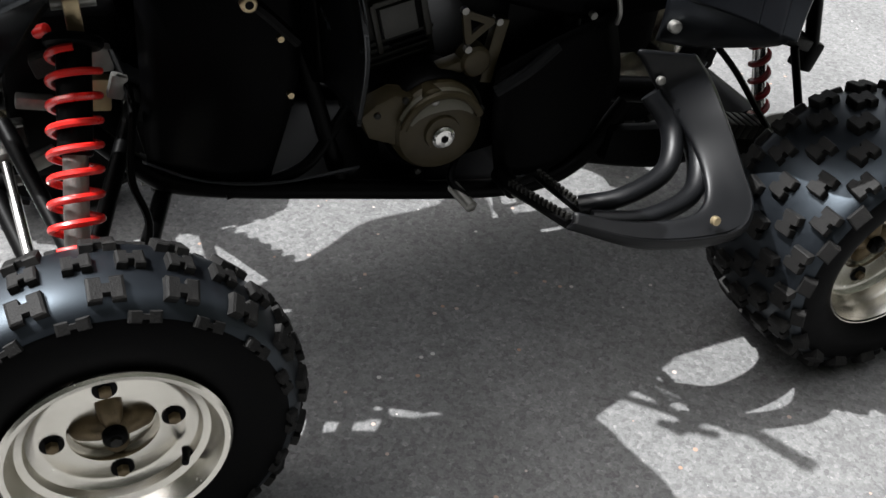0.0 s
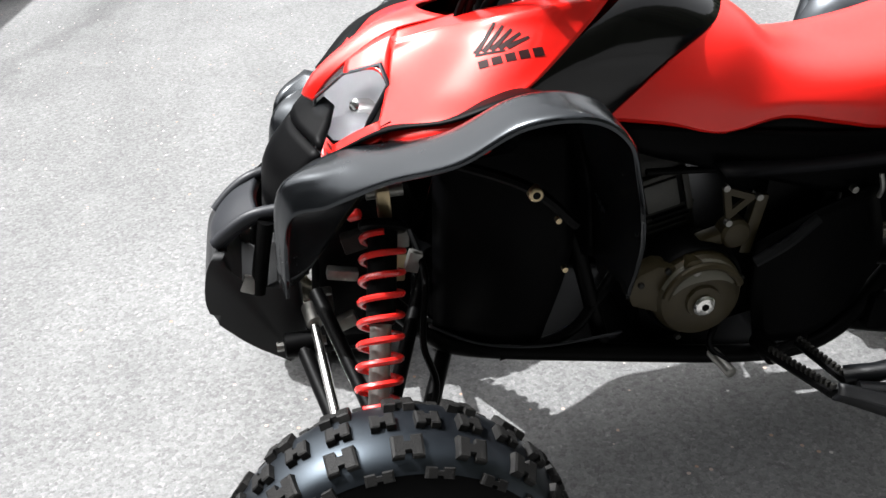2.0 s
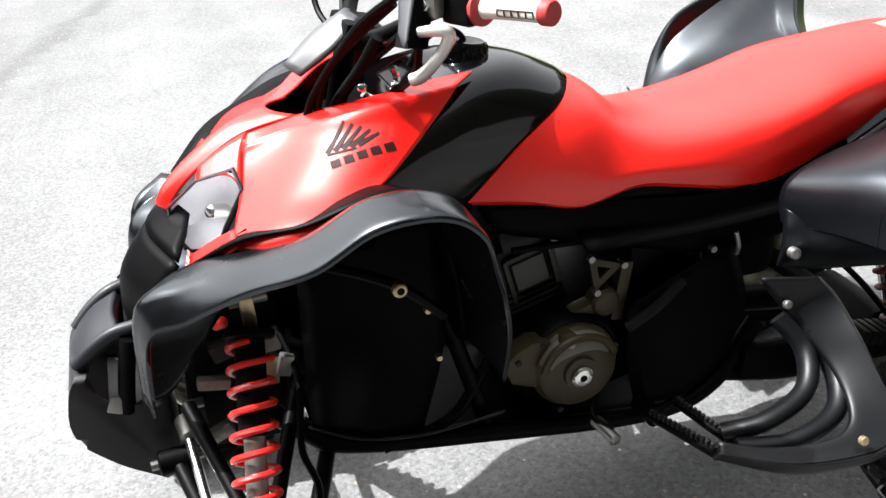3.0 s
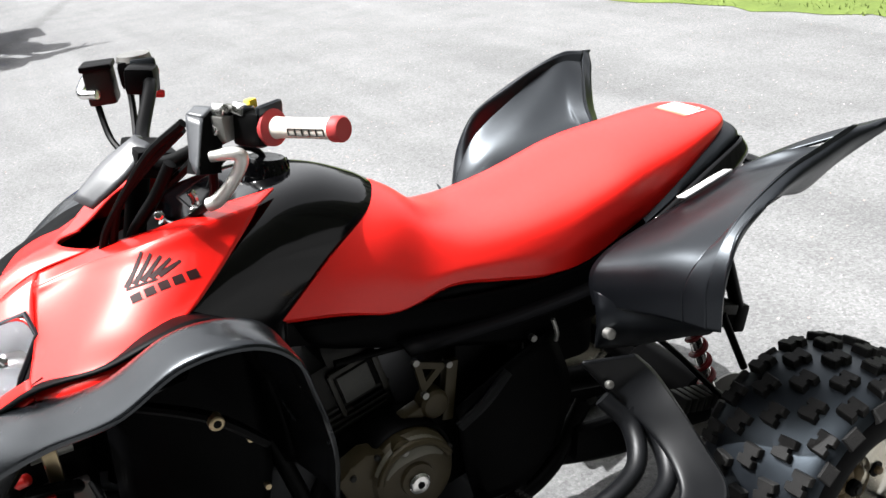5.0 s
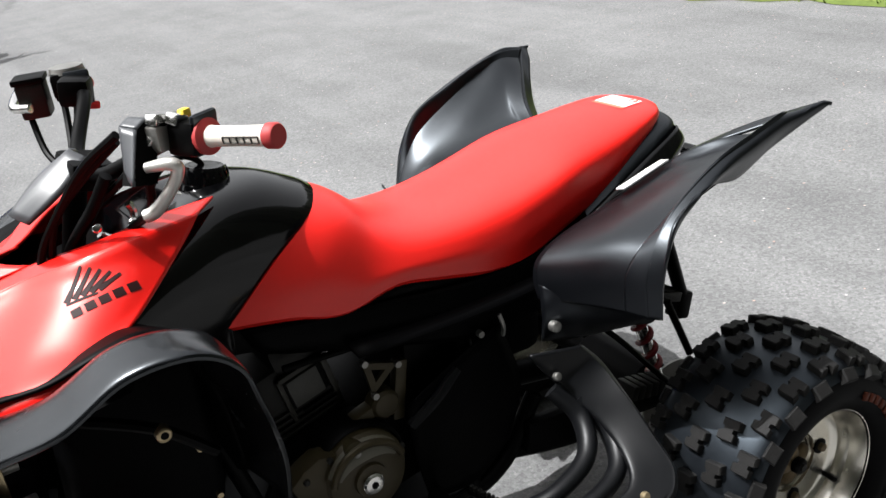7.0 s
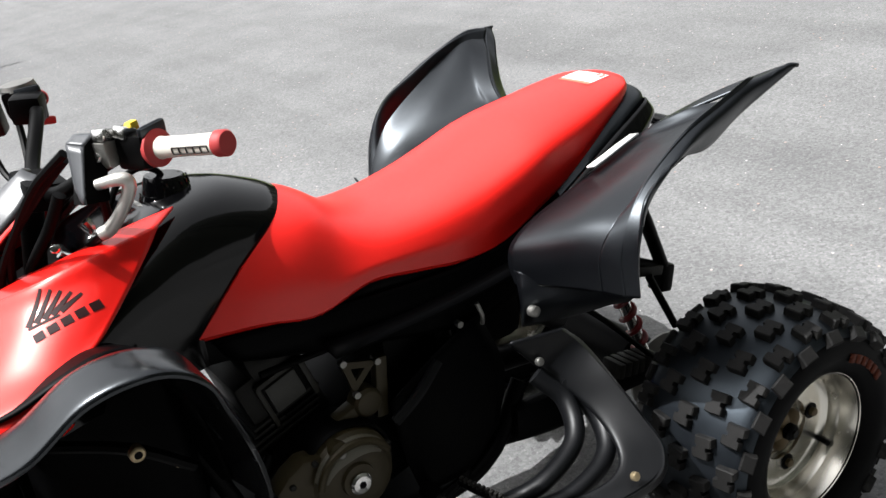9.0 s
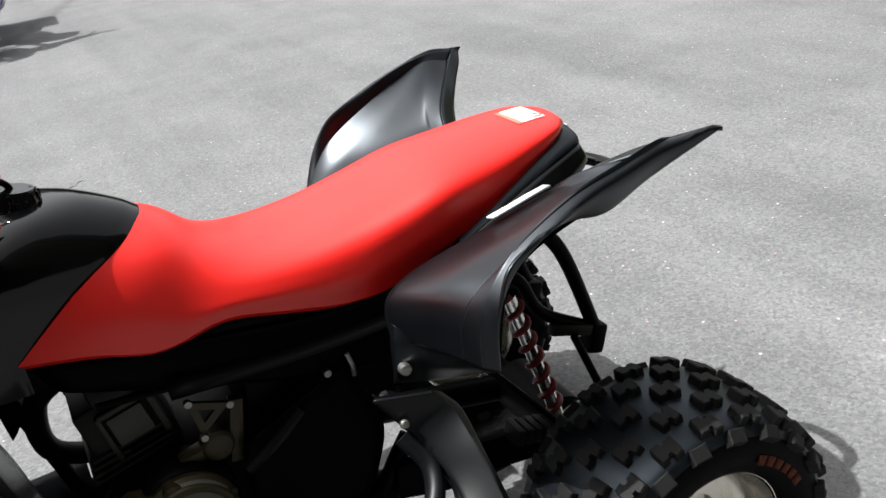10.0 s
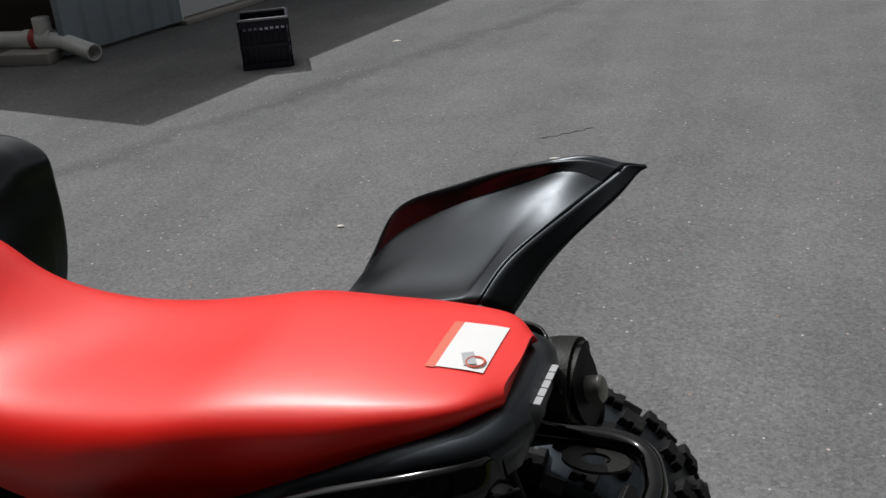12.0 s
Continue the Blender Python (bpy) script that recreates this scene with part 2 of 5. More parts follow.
LEVER_METAL = material("worn_aluminium_lever", (0.62, 0.60, 0.56), 0.42, metal=0.7, vary=0.12, scale=50, wear=(0.4, 0.36, 0.32), wear_amount=0.4)
GRIP_IVORY = material("ivory_grip_rubber", (0.62, 0.59, 0.52), 0.6, vary=0.08, scale=40, bump=0.2)
GRIP_RED = material("red_grip_rubber", (0.36, 0.025, 0.025), 0.6, vary=0.1, scale=40)
WHITE = material("white_sticker", (0.78, 0.77, 0.75), 0.4, vary=0.05, scale=30)
PINK = material("red_sticker", (0.75, 0.16, 0.10), 0.4, vary=0.05, scale=30)
PLATE_GREY = material("satin_grey_plastic", (0.050, 0.052, 0.056), 0.42, vary=0.1, scale=18, bump=0.06, spec=0.6)
# grey stands in for sky reflected on the black lever housing
HOUSING_SHEEN = material("housing_grey_sky_sheen", (0.055, 0.058, 0.063), 0.40, vary=0.2, scale=40, bump=0.06, spec=0.5)
TYRE_MARK = material("dull_red_print", (0.10, 0.028, 0.016), 0.6, vary=0.3, scale=80, spec=0.1)
INK = material("dark_print", (0.020, 0.006, 0.006), 0.5, vary=0.2, scale=60, spec=0.1)
GREY_PRINT = material("silver_print", (0.42, 0.42, 0.43), 0.4, vary=0.1, scale=80)
TAIL_RED = material("dark_red_lens", (0.055, 0.008, 0.012), 0.25, vary=0.2, scale=14, coat=0.3)
LENS = material("clear_plastic", (0.86, 0.88, 0.90), 0.04, vary=0.02, transmission=1.0, rough_vary=0.01)
LENS.node_tree.nodes["Principled BSDF"].inputs["IOR"].default_value = 1.12
REFLECTOR = material("silvered_reflector", (0.82, 0.82, 0.84), 0.42, metal=0.3, vary=0.15, scale=40)
YELLOW = material("yellow_plastic", (0.75, 0.52, 0.03), 0.4, vary=0.05)
AMBER = material("dull_gold_bolt", (0.45, 0.36, 0.22), 0.4, metal=0.8, vary=0.2, scale=80)


# ---------------------------------------------------------------- mesh helpers
def part(name, bm, mat, parent=None, label="", smooth=True, angle=40, mods=()):
    """Links a bmesh as one mesh object under a thing or a part."""
    me = bpy.data.meshes.new(name)
    bmesh.ops.recalc_face_normals(bm, faces=bm.faces)
    if smooth:
        for f in bm.faces:
            f.smooth = True
        for ed in bm.edges:
            if len(ed.link_faces) == 2 and ed.calc_face_angle(0) > radians(angle):
                ed.smooth = False
    bm.to_mesh(me)
    bm.free()
    me.materials.append(mat)
    ob = new(name, me)
    if parent:
        ob.parent = parent
    for kind, settings in mods:
        mod = ob.modifiers.new(kind.lower(), kind)
        for key, value in settings.items():
            setattr(mod, key, value)
    if label:
        tagged(ob, label)
    return ob


def spline(points, n):
    """n points on a Catmull-Rom curve through the given points."""
    p = np.array(points, float)
    ext = np.vstack([2 * p[0] - p[1], p, 2 * p[-1] - p[-2]])
    out = []
    for u in np.linspace(0, len(p) - 1, n):
        i = min(int(u), len(p) - 2)
        f = u - i
        a, b, c, d = ext[i : i + 4]
        out.append(0.5 * (2 * b + (c - a) * f + (2 * a - 5 * b + 4 * c - d) * f**2 + (3 * b - a - 3 * c + d) * f**3))
    return np.array(out)


def skin(bm, rings, closed=True, caps=True):
    """Faces between rings of equally many points."""
    vs = [[bm.verts.new(p) for p in ring] for ring in rings]
    n = len(vs[0])
    for a, b in zip(vs, vs[1:]):
        for i in range(n if closed else n - 1):
            j = (i + 1) % n
            bm.faces.new((a[i], a[j], b[j], b[i]))
    if closed and caps:
        bm.faces.new(vs[0][::-1])
        bm.faces.new(vs[-1])
    return vs


def tube_into(bm, points, radius, n=0, sides=10, caps=True, flat=1.0, side=None):
    """A bent tube; radius may be a list along it; flat squeezes it along the second axis."""
    p = spline(points, n) if n else np.array(points, float)
    rad = np.interp(np.linspace(0, 1, len(p)), np.linspace(0, 1, len(np.atleast_1d(radius))), np.atleast_1d(radius))
    tang = np.gradient(p, axis=0)
    tang /= np.linalg.norm(tang, axis=1)[:, None]
    ref = np.array(side, float) if side is not None else (np.array([0, 0, 1.0]) if abs(tang[0][2]) < 0.9 else np.array([1.0, 0, 0]))
    rings = []
    for q, tg, r in zip(p, tang, rad):
        ref = ref - tg * (ref @ tg)
        ref /= np.linalg.norm(ref)
        other = np.cross(tg, ref)
        rings.append([q + r * (math.cos(a) * ref + flat * math.sin(a) * other) for a in np.linspace(0, 2 * math.pi, sides, endpoint=False)])
    skin(bm, rings, True, caps)
    return bm


def tube(points, radius, n=0, sides=10, **more):
    return tube_into(bmesh.new(), points, radius, n, sides, **more)


def rod(a, b, r, sides=12, bevel=0.0):
    a, b = np.array(a, float), np.array(b, float)
    if bevel:
        d = (b - a) / np.linalg.norm(b - a) * bevel
        return tube([a, a + d * 0.01, a + d, b - d, b - d * 0.01, b], [r - bevel, r - bevel * 0.98, r, r, r - bevel * 0.98, r - bevel], sides=sides)
    return tube([a, b], r, sides=sides)


def box(size, at, turn=(0, 0, 0), bevel=0.006, bm=None):
    bm = bm or bmesh.new()
    m = pose(*at, *turn)
    made = bmesh.ops.create_cube(bm, size=1, matrix=m @ Matrix.Diagonal((*size, 1)))
    if bevel:
        edges = list({e for v in made["verts"] for e in v.link_edges})
        bmesh.ops.bevel(bm, geom=edges, offset=bevel, segments=2, affect="EDGES", profile=0.6)
    return bm


def spin(profile, axis_at, n=48, bm=None, closed=False):
    """Turns (radius, y) rows round a line along y through axis_at."""
    bm = bm or bmesh.new()
    cx, cy, cz = axis_at
    rings = [[(cx + r * math.cos(a), cy + y, cz + r * math.sin(a)) for r, y in profile] for a in np.linspace(0, 2 * math.pi, n, endpoint=False)]
    skin(bm, rings + [rings[0]], closed, False)
    bmesh.ops.remove_doubles(bm, verts=bm.verts, dist=1e-5)
    return bm


def sheet(rows):
    """An open surface through a grid of points."""
    bm = bmesh.new()
    skin(bm, rows, False)
    return bm


def smooth_sheet(rows, nu, nv):
    """A dense surface through a coarse grid: rows of points."""
    across = [spline(r, nv) for r in rows]
    along = np.stack([spline([r[j] for r in across], nu) for j in range(nv)], 1)
    return sheet(along)


def plate(outline, y0, y1, bm=None):
    """A flat plate: an outline of (x, z) between two values of y."""
    bm = bm or bmesh.new()
    skin(bm, [[(x, y0, z) for x, z in outline], [(x, y1, z) for x, z in outline]])
    return bm


def mirror(rows):
    return [[(x, -y, z) for x, y, z in r] for r in rows]


def thing(name, label, category, at=(0, 0, 0), group="", kind=""):
    ob = new(name)
    ob.location = at
    ob.empty_display_size = 0.1
    return tagged(ob, label, category, group, kind)


SHELL = (("SOLIDIFY", {"thickness": 0.004, "offset": 0.0}),)


# ---------------------------------------------------------------- ground
def ground():
    bm = bmesh.new()
    xs = sorted(set(list(np.linspace(-8, 8, 33)) + [-400, -120, -40, -16, 16, 40, 120, 400]))
    ys = sorted(set(list(np.linspace(-6, 14, 41)) + [-400, -120, -40, -14, 24, 50, 120, 400]))
    vs = [[bm.verts.new((x, y, 0)) for x in xs] for y in ys]
    for a, b in zip(vs, vs[1:]):
        for i in range(len(xs) - 1):
            bm.faces.new((a[i], a[i + 1], b[i + 1], b[i]))
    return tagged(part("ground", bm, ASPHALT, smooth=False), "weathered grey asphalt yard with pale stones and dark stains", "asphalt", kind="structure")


ground()

# ---------------------------------------------------------------- quad bike
quad = thing("quad_bike", "red and black sport quad bike standing on asphalt", "quad bike")

# seat: stations of near-side points from the lower edge over the shoulder to the top
SEAT = [
    [(-.235, .155, .770), (-.130, .136, .842), (-.046, .092, .877), (-.010, 0, .892)],
    [(-.140, .158, .750), (-.070, .148, .805), (0.0, .102, .856), (.030, 0, .866)],
    [(-.050, .158, .722), (.000, .152, .768), (.050, .110, .815), (.080, 0, .823)],
    [(.050, .156, .735), (.070, .152, .760), (.110, .115, .791), (.140, 0, .797)],
    [(.140, .156, .715), (.160, .154, .748), (.190, .118, .784), (.210, 0, .788)],
    [(.230, .156, .693), (.250, .157, .738), (.280, .124, .790), (.290, 0, .797)],
    [(.310, .156, .690), (.330, .157, .747), (.360, .128, .803), (.380, 0, .814)],
]
SEAT += [
    [(.400, .152, .715), (.420, .153, .768), (.450, .126, .822), (.470, 0, .836)],
    [(.510, .137, .745), (.530, .138, .787), (.550, .113, .832), (.560, 0, .846)],
    [(.600, .120, .785), (.615, .120, .812), (.630, .098, .840), (.640, 0, .849)],
    [(.675, .095, .812), (.690, .094, .830), (.692, .078, .844), (.695, 0, .848)],
    [(.715, .060, .822), (.727, .056, .831), (.724, .046, .842), (.727, 0, .845)],
]


def saddle(stations, nu, nv, under=0.012):
    """A closed cushion or cover from near-side stations, mirrored over the middle."""
    rings = []
    for st in stations:
        half = [np.array((x, -y, z)) for x, y, z in st]
        ring = half + [h * (1, -1, 1) for h in half[-2::-1]]
        rings.append(spline(ring, nv))
    dense = np.stack([spline([r[j] for r in rings], nu) for j in range(nv)], 1)
    full = []
    for r in dense:
        low = [r[-1] + (0, -0.012, -under), r[0] + (0, 0.012, -under)]
        full.append(list(r) + low)
    bm = bmesh.new()
    skin(bm, full)
    return bm


seat = part("seat", saddle(SEAT, 60, 33), RED_VINYL, quad, "smooth red vinyl seat with a soft gloss")

# sticker at the seat's rear
def on_seat(x, y):
    return 0.8475 - 0.35 * y * y


def patch(x0, x1, y0, y1, lift, nx=4, ny=6):
    rows = [[(x, y, on_seat(x, y) + lift - max(0, x - 0.69) * 0.08) for y in np.linspace(y0, y1, ny)] for x in np.linspace(x0, x1, nx)]
    return sheet(rows)


part("sticker", patch(.655, .702, -.040, .046, .0022), WHITE, quad, "white warning sticker with grey pictogram", mods=SHELL[:0])
part("sticker_border", patch(.645, .655, -.042, .046, .0021), PINK, quad, "faded orange edge of the warning sticker")
part("pictogram", box((.012, .022, .0008), (.682, -.022, .8502), (0, 0, 25), 0), GREY_PRINT, quad)
part("pictogram", tube([(.690 + .009 * math.cos(a), -.026 + .009 * math.sin(a), .8502) for a in np.linspace(0, 6.28, 14)], .0012, sides=4), PINK, quad)

# black strip under the seat
part("seat_base", saddle([[(x + .004, y - .012, z - .028), (x + .004, y - .012, z - .016), (x, y - .02, z - .004), (x, 0, z)] for (x, y, z), *_ in SEAT], 50, 15, 0.03), BLACK_METAL, quad)

# tank cover
TANK = [
    [(-.228, .150, .765), (-.125, .130, .843), (-.043, .088, .876), (-.007, 0, .891)],
    [(-.245, .157, .768), (-.146, .136, .854), (-.066, .094, .893), (-.032, 0, .909)],
    [(-.300, .176, .780), (-.200, .152, .876), (-.125, .100, .924), (-.090, 0, .937)],
    [(-.365, .202, .800), (-.260, .168, .890), (-.185, .106, .938), (-.155, 0, .946)],
    [(-.430, .235, .815), (-.330, .178, .892), (-.250, .100, .936), (-.225, 0, .938)],
    [(-.490, .262, .820), (-.400, .170, .885), (-.310, .090, .915), (-.290, 0, .905)],
]
part("tank_cover", saddle(TANK, 40, 33, 0.05), BLACK_GLOSS, quad, "glossy black fuel tank cover")

cap = part("fuel_cap", tube([(-.172, 0, .925), (-.171, 0, .938), (-.171, 0, .9381), (-.170, 0, .944), (-.170, 0, .9441), (-.168, 0, .964), (-.167, 0, .969), (-.167, 0, .9691), (-.168, 0, .964)], [.044, .044, .042, .040, .037, .032, .029, .022, .020], sides=28), BLACK_GLOSS, quad, "round black fuel cap with a dished top")
for k in range(16):
    a = k * 2 * math.pi / 16
    part("cap_rib", box((.003, .003, .014), (-.168 + .0335 * math.cos(a), .0335 * math.sin(a), .953), (0, 0, math.degrees(a)), .002), BLACK_GLOSS, cap)
part("vent_hose", tube([(-.168, 0, .958), (-.175, .003, .978), (-.20, .005, .99), (-.235, .01, .975), (-.26, .01, .94)], .005, 20, 8), BLACK_METAL, cap)
part("cap_ring", tube([(-.172, 0, .934), (-.172, 0, .941)], [.052, .049], sides=28), DULL_METAL, quad)

# red nose
NOSE = [
    [(-0.45, 0.048, 0.916), (-0.48, 0.024, 0.92), (-0.49, 0, 0.922)],
    [(-0.532, 0.033, 0.899), (-0.548, 0.016, 0.903), (-0.552, 0, 0.905)],
    [(-0.599, 0.029, 0.862), (-0.61, 0.014, 0.866), (-0.614, 0, 0.868)],
    [(-0.64, 0.025, 0.829), (-0.652, 0.012, 0.833), (-0.656, 0, 0.835)],
    [(-0.661, 0.022, 0.801), (-0.672, 0.011, 0.805), (-0.676, 0, 0.807)],
]
nose_rows = [[(x, -y, z) for x, y, z in r] + [(x, y, z) for x, y, z in r[-2::-1]] for r in NOSE]
part("nose_panel", smooth_sheet(nose_rows, 28, 21), RED_PAINT, quad, "glossy red nose panel", mods=SHELL)

SIDE = [
    [(-0.195, 0.1, 0.95), (-0.275, 0.168, 0.918), (-0.355, 0.218, 0.872), (-0.43, 0.272, 0.848), (-0.445, 0.28, 0.8)],
    [(-0.289, 0.117, 0.953), (-0.364, 0.181, 0.913), (-0.434, 0.232, 0.868), (-0.495, 0.277, 0.842), (-0.505, 0.283, 0.799)],
    [(-0.371, 0.11, 0.942), (-0.432, 0.158, 0.905), (-0.493, 0.207, 0.862), (-0.539, 0.256, 0.833), (-0.547, 0.262, 0.801)],
    [(-0.45, 0.05, 0.917), (-0.491, 0.1, 0.887), (-0.532, 0.156, 0.851), (-0.567, 0.218, 0.822), (-0.574, 0.225, 0.803)],
    [(-0.532, 0.034, 0.898), (-0.545, 0.065, 0.87), (-0.558, 0.114, 0.841), (-0.581, 0.187, 0.818), (-0.587, 0.195, 0.808)],
]
# a crease runs along each side panel, from the headlight to the tank
CREASE = [(np.array(r[0]) * .5 + np.array(r[1]) * .5 + np.array((0, .010, .014)) * f) for r, f in zip(SIDE, (1, 1, .8, .45, .1))]
SIDE = [[r[0], tuple(q * .86 + np.array(r[0]) * .14 + (0, 0, .001)), tuple(q), tuple(q * .88 + np.array(r[1]) * .12 + (0, .001, 0)), *r[1:]] for r, q in zip(SIDE, CREASE)]
LIP = [
    [(-0.579, 0.181, 0.82), (-0.581, 0.201, 0.82), (-0.583, 0.226, 0.814)],
    [(-0.612, 0.156, 0.798), (-0.613, 0.178, 0.796), (-0.614, 0.204, 0.79)],
    [(-0.645, 0.136, 0.773), (-0.648, 0.156, 0.77), (-0.65, 0.176, 0.764)],
]
# headlight outline, from the inner upper corner round
LAMP = [(-0.656, 0.026, 0.807), (-0.612, 0.046, 0.846), (-0.56, 0.08, 0.866), (-0.554, 0.112, 0.845), (-0.589, 0.13, 0.801), (-0.604, 0.116, 0.765), (-0.64, 0.074, 0.753), (-0.663, 0.028, 0.77)]
for s in (-1, 1):
    def sided(rows):
        return [[(x, s * y, z) for x, y, z in r] for r in rows]
    side_panel = part("side_panel", smooth_sheet(sided(SIDE), 30, 44), RED_PAINT, quad, "glossy red side panel beside the tank", mods=SHELL)
    part("lower_lip", smooth_sheet(sided(LIP), 10, 8), RED_PAINT, quad, mods=SHELL)
    lamp = [np.array((x, s * y, z)) for x, y, z in LAMP]
    mid = sum(lamp) / len(lamp)
    out_dir = np.array((-.75, s * .55, .30))
    bm = bmesh.new()
    skin(bm, [[mid + (p - mid) * f + out_dir * d for p in lamp] for f, d in ((1.0, -.006), (1.0, .004), (.93, .012), (.75, .018), (.4, .021), (.05, .022))], True, False)
    headlight = part("headlight", bm, LENS, quad, "clear angular headlight")
    headlight.visible_shadow = False
    bm = bmesh.new()
    skin(bm, [[mid + (p - mid) * f + out_dir * d for p in lamp] for f, d in ((.98, -.004), (.8, -.03), (.45, -.05), (.1, -.055))], caps=False)
    part("reflector", bm, REFLECTOR, headlight)
    bulb = mid + out_dir * -.045
    part("bulb", rod(bulb, bulb + out_dir * .035, .010, bevel=.003), CHROME, headlight)
    part("headlight_bezel", tube(list(lamp) + [lamp[0], lamp[1]], .0045, sides=6), BLACK_PLASTIC, headlight)
    part("air_slot", sheet([[(-.600, s * .188, .806), (-.566, s * .205, .828)], [(-.598, s * .160, .786), (-.560, s * .185, .818)]]), BLACK_METAL, quad, mods=SHELL)

TAB = [
    [(-.505, .275, .822), (-.500, .268, .800), (-.478, .262, .786), (-.446, .262, .790), (-.436, .270, .806)],
    [(-.510, .290, .832), (-.495, .285, .826), (-.475, .282, .826), (-.455, .282, .828), (-.440, .285, .832)],
]
BROW = [
    [(-0.527, 0.034, 0.9), (-0.545, 0.067, 0.869), (-0.556, 0.112, 0.842)],
    [(-0.564, 0.031, 0.883), (-0.574, 0.056, 0.865), (-0.568, 0.082, 0.857)],
    [(-0.605, 0.028, 0.858), (-0.61, 0.04, 0.85), (-0.612, 0.048, 0.846)],
]
for s in (-1, 1):
    part("panel_tab", smooth_sheet([[(x, s * y, z) for x, y, z in r] for r in TAB], 5, 16), RED_PAINT, quad, mods=SHELL)
    part("headlight_brow", smooth_sheet([[(x, s * y, z + .002) for x, y, z in r] for r in BROW], 10, 8), RED_PAINT, quad, mods=SHELL)

# wing emblem and word below it on both side panels, drawn as plain bars
EMBLEM_AT, ALONG, UP, OUT = (np.array(v) for v in ((-.436, .193, .886), (.950, .172, .258), (-.10, -.66, .74), (-.30, .68, .66)))


def emblem_bar(panel, a0, b0, a1, b1, w0, w1, s):
    """A dark bar printed on the side panel, from (a0, b0) to (a1, b1) in the emblem's own axes."""
    rows = []
    for f in np.linspace(0, 1, 6):
        a, b, w = a0 + (a1 - a0) * f, b0 + (b1 - b0) * f, w0 + (w1 - w0) * f
        d = np.array((a1 - a0, b1 - b0)) / math.hypot(a1 - a0, b1 - b0)
        row = []
        for k in (-.5, .5):
            p = EMBLEM_AT + ALONG * (a - d[1] * w * k) + UP * (b + d[0] * w * k)
            hit = panel.ray_cast(Vector((p + OUT * .1) * (1, s, 1)), Vector(-OUT * (1, s, 1)))[0]
            p = (np.array(hit) if hit else p * (1, s, 1)) + OUT * (1, s, 1) * .0030
            row.append(p)
        rows.append(row)
    return sheet(rows)


for s in (-1, 1):
    src = smooth_sheet([[(x, s * y, z) for x, y, z in r] for r in SIDE], 30, 44)
    panel = BVHTree.FromBMesh(src)
    src.free()
    emblem = part("emblem", emblem_bar(panel, -.002, .020, .040, .014, .004, .003, s), INK, quad, "dark wing emblem with a word below it")
    for k in range(5):
        part("feather", emblem_bar(panel, -.001 + .011 * k, .023 - .0012 * k, .036 + .010 * k, .062 - .009 * k, .0085, .004, s), INK, emblem)
    for k in range(5):
        part("letter_bar", emblem_bar(panel, .006 + .0190 * k, -.005, .006 + .0190 * k, .008, .0140, .0140, s), INK, emblem)

# front fenders: inner edge, crown, outer lip along the arc
FENDER = [
    [(-.735, .150, .600), (-.750, .190, .600), (-.742, .215, .585)],
    [(-.712, .165, .735), (-.730, .195, .742), (-.722, .228, .715)],
    [(-.645, .180, .782), (-.660, .230, .782), (-.662, .268, .752)],
    [(-.575, .238, .830), (-.585, .292, .828), (-.588, .328, .806)],
    [(-.500, .283, .850), (-.508, .355, .870), (-.512, .396, .850)],
    [(-.435, .300, .872), (-.432, .380, .914), (-.436, .420, .897)],
    [(-.375, .300, .878), (-.368, .396, .920), (-.362, .440, .905)],
    [(-.328, .280, .850), (-.320, .390, .890), (-.315, .438, .870)],
    [(-.305, .262, .790), (-.298, .386, .822), (-.297, .432, .812)],
    [(-.282, .225, .690), (-.274, .358, .706), (-.272, .398, .700)],
    [(-.262, .185, .550), (-.252, .265, .556), (-.250, .298, .548)],
]
for s in (-1, 1):
    # the far fender lies a little lower in front, its rear flap bent outwards
    rows = []
    for k, (p, q, r) in enumerate(FENDER):
        p, q, r = (np.array(v) for v in (p, q, r))
        if 3 <= k <= 8:
            p, q, r = p + (0, -.01, -.022), q + (0, -.030, -.016), r + (0, .004, .0)
        row = [p, q, (q + r) / 2 + (0, .002, .004), r, r + (.0, .002, -.007)]
        if s > 0:
            back = min(1.0, max(0.0, (k - 4) / 3))
            row = [v + (.058 * back, .02 if v[0] > -.33 else 0, -.048 + .018 * back) for v in row]
        rows.append([(v[0], s * v[1], v[2]) for v in row])
    part("front_fender", smooth_sheet(rows, 72, 21), FRONT_GLOSS, quad, "scuffed black plastic front fender", mods=(("SOLIDIFY", {"thickness": 0.006, "offset": 0.0}),))
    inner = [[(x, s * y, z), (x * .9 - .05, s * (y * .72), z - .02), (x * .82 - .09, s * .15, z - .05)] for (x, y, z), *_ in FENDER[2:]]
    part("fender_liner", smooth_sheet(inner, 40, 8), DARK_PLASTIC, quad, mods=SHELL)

FLAP = [
    [(-.742, .212, .592), (-.722, .190, .590), (-.700, .170, .600)],
    [(-.722, .226, .715), (-.690, .195, .690), (-.640, .170, .672)],
    [(-.662, .262, .752), (-.620, .225, .750), (-.575, .200, .760)],
]
for s in (-1, 1):
    part("fender_flap", smooth_sheet([[(x, s * y, z) for x, y, z in r] for r in FLAP], 14, 10), FRONT_GLOSS, quad, mods=SHELL)

# front bumper: closed skid nose with flush cheeks, and the grey bar above it
def rounded_plate(outline, half, bevel):
    """A thick plate across the middle, from an outline of (x, z), with rounded edges."""
    bm = plate(outline, -half, half)
    rim = [e for e in bm.edges if abs(e.verts[0].co.y - e.verts[1].co.y) < 1e-6]
    bmesh.ops.bevel(bm, geom=rim, offset=bevel, segments=4, affect="EDGES", profile=.55)
    return bm


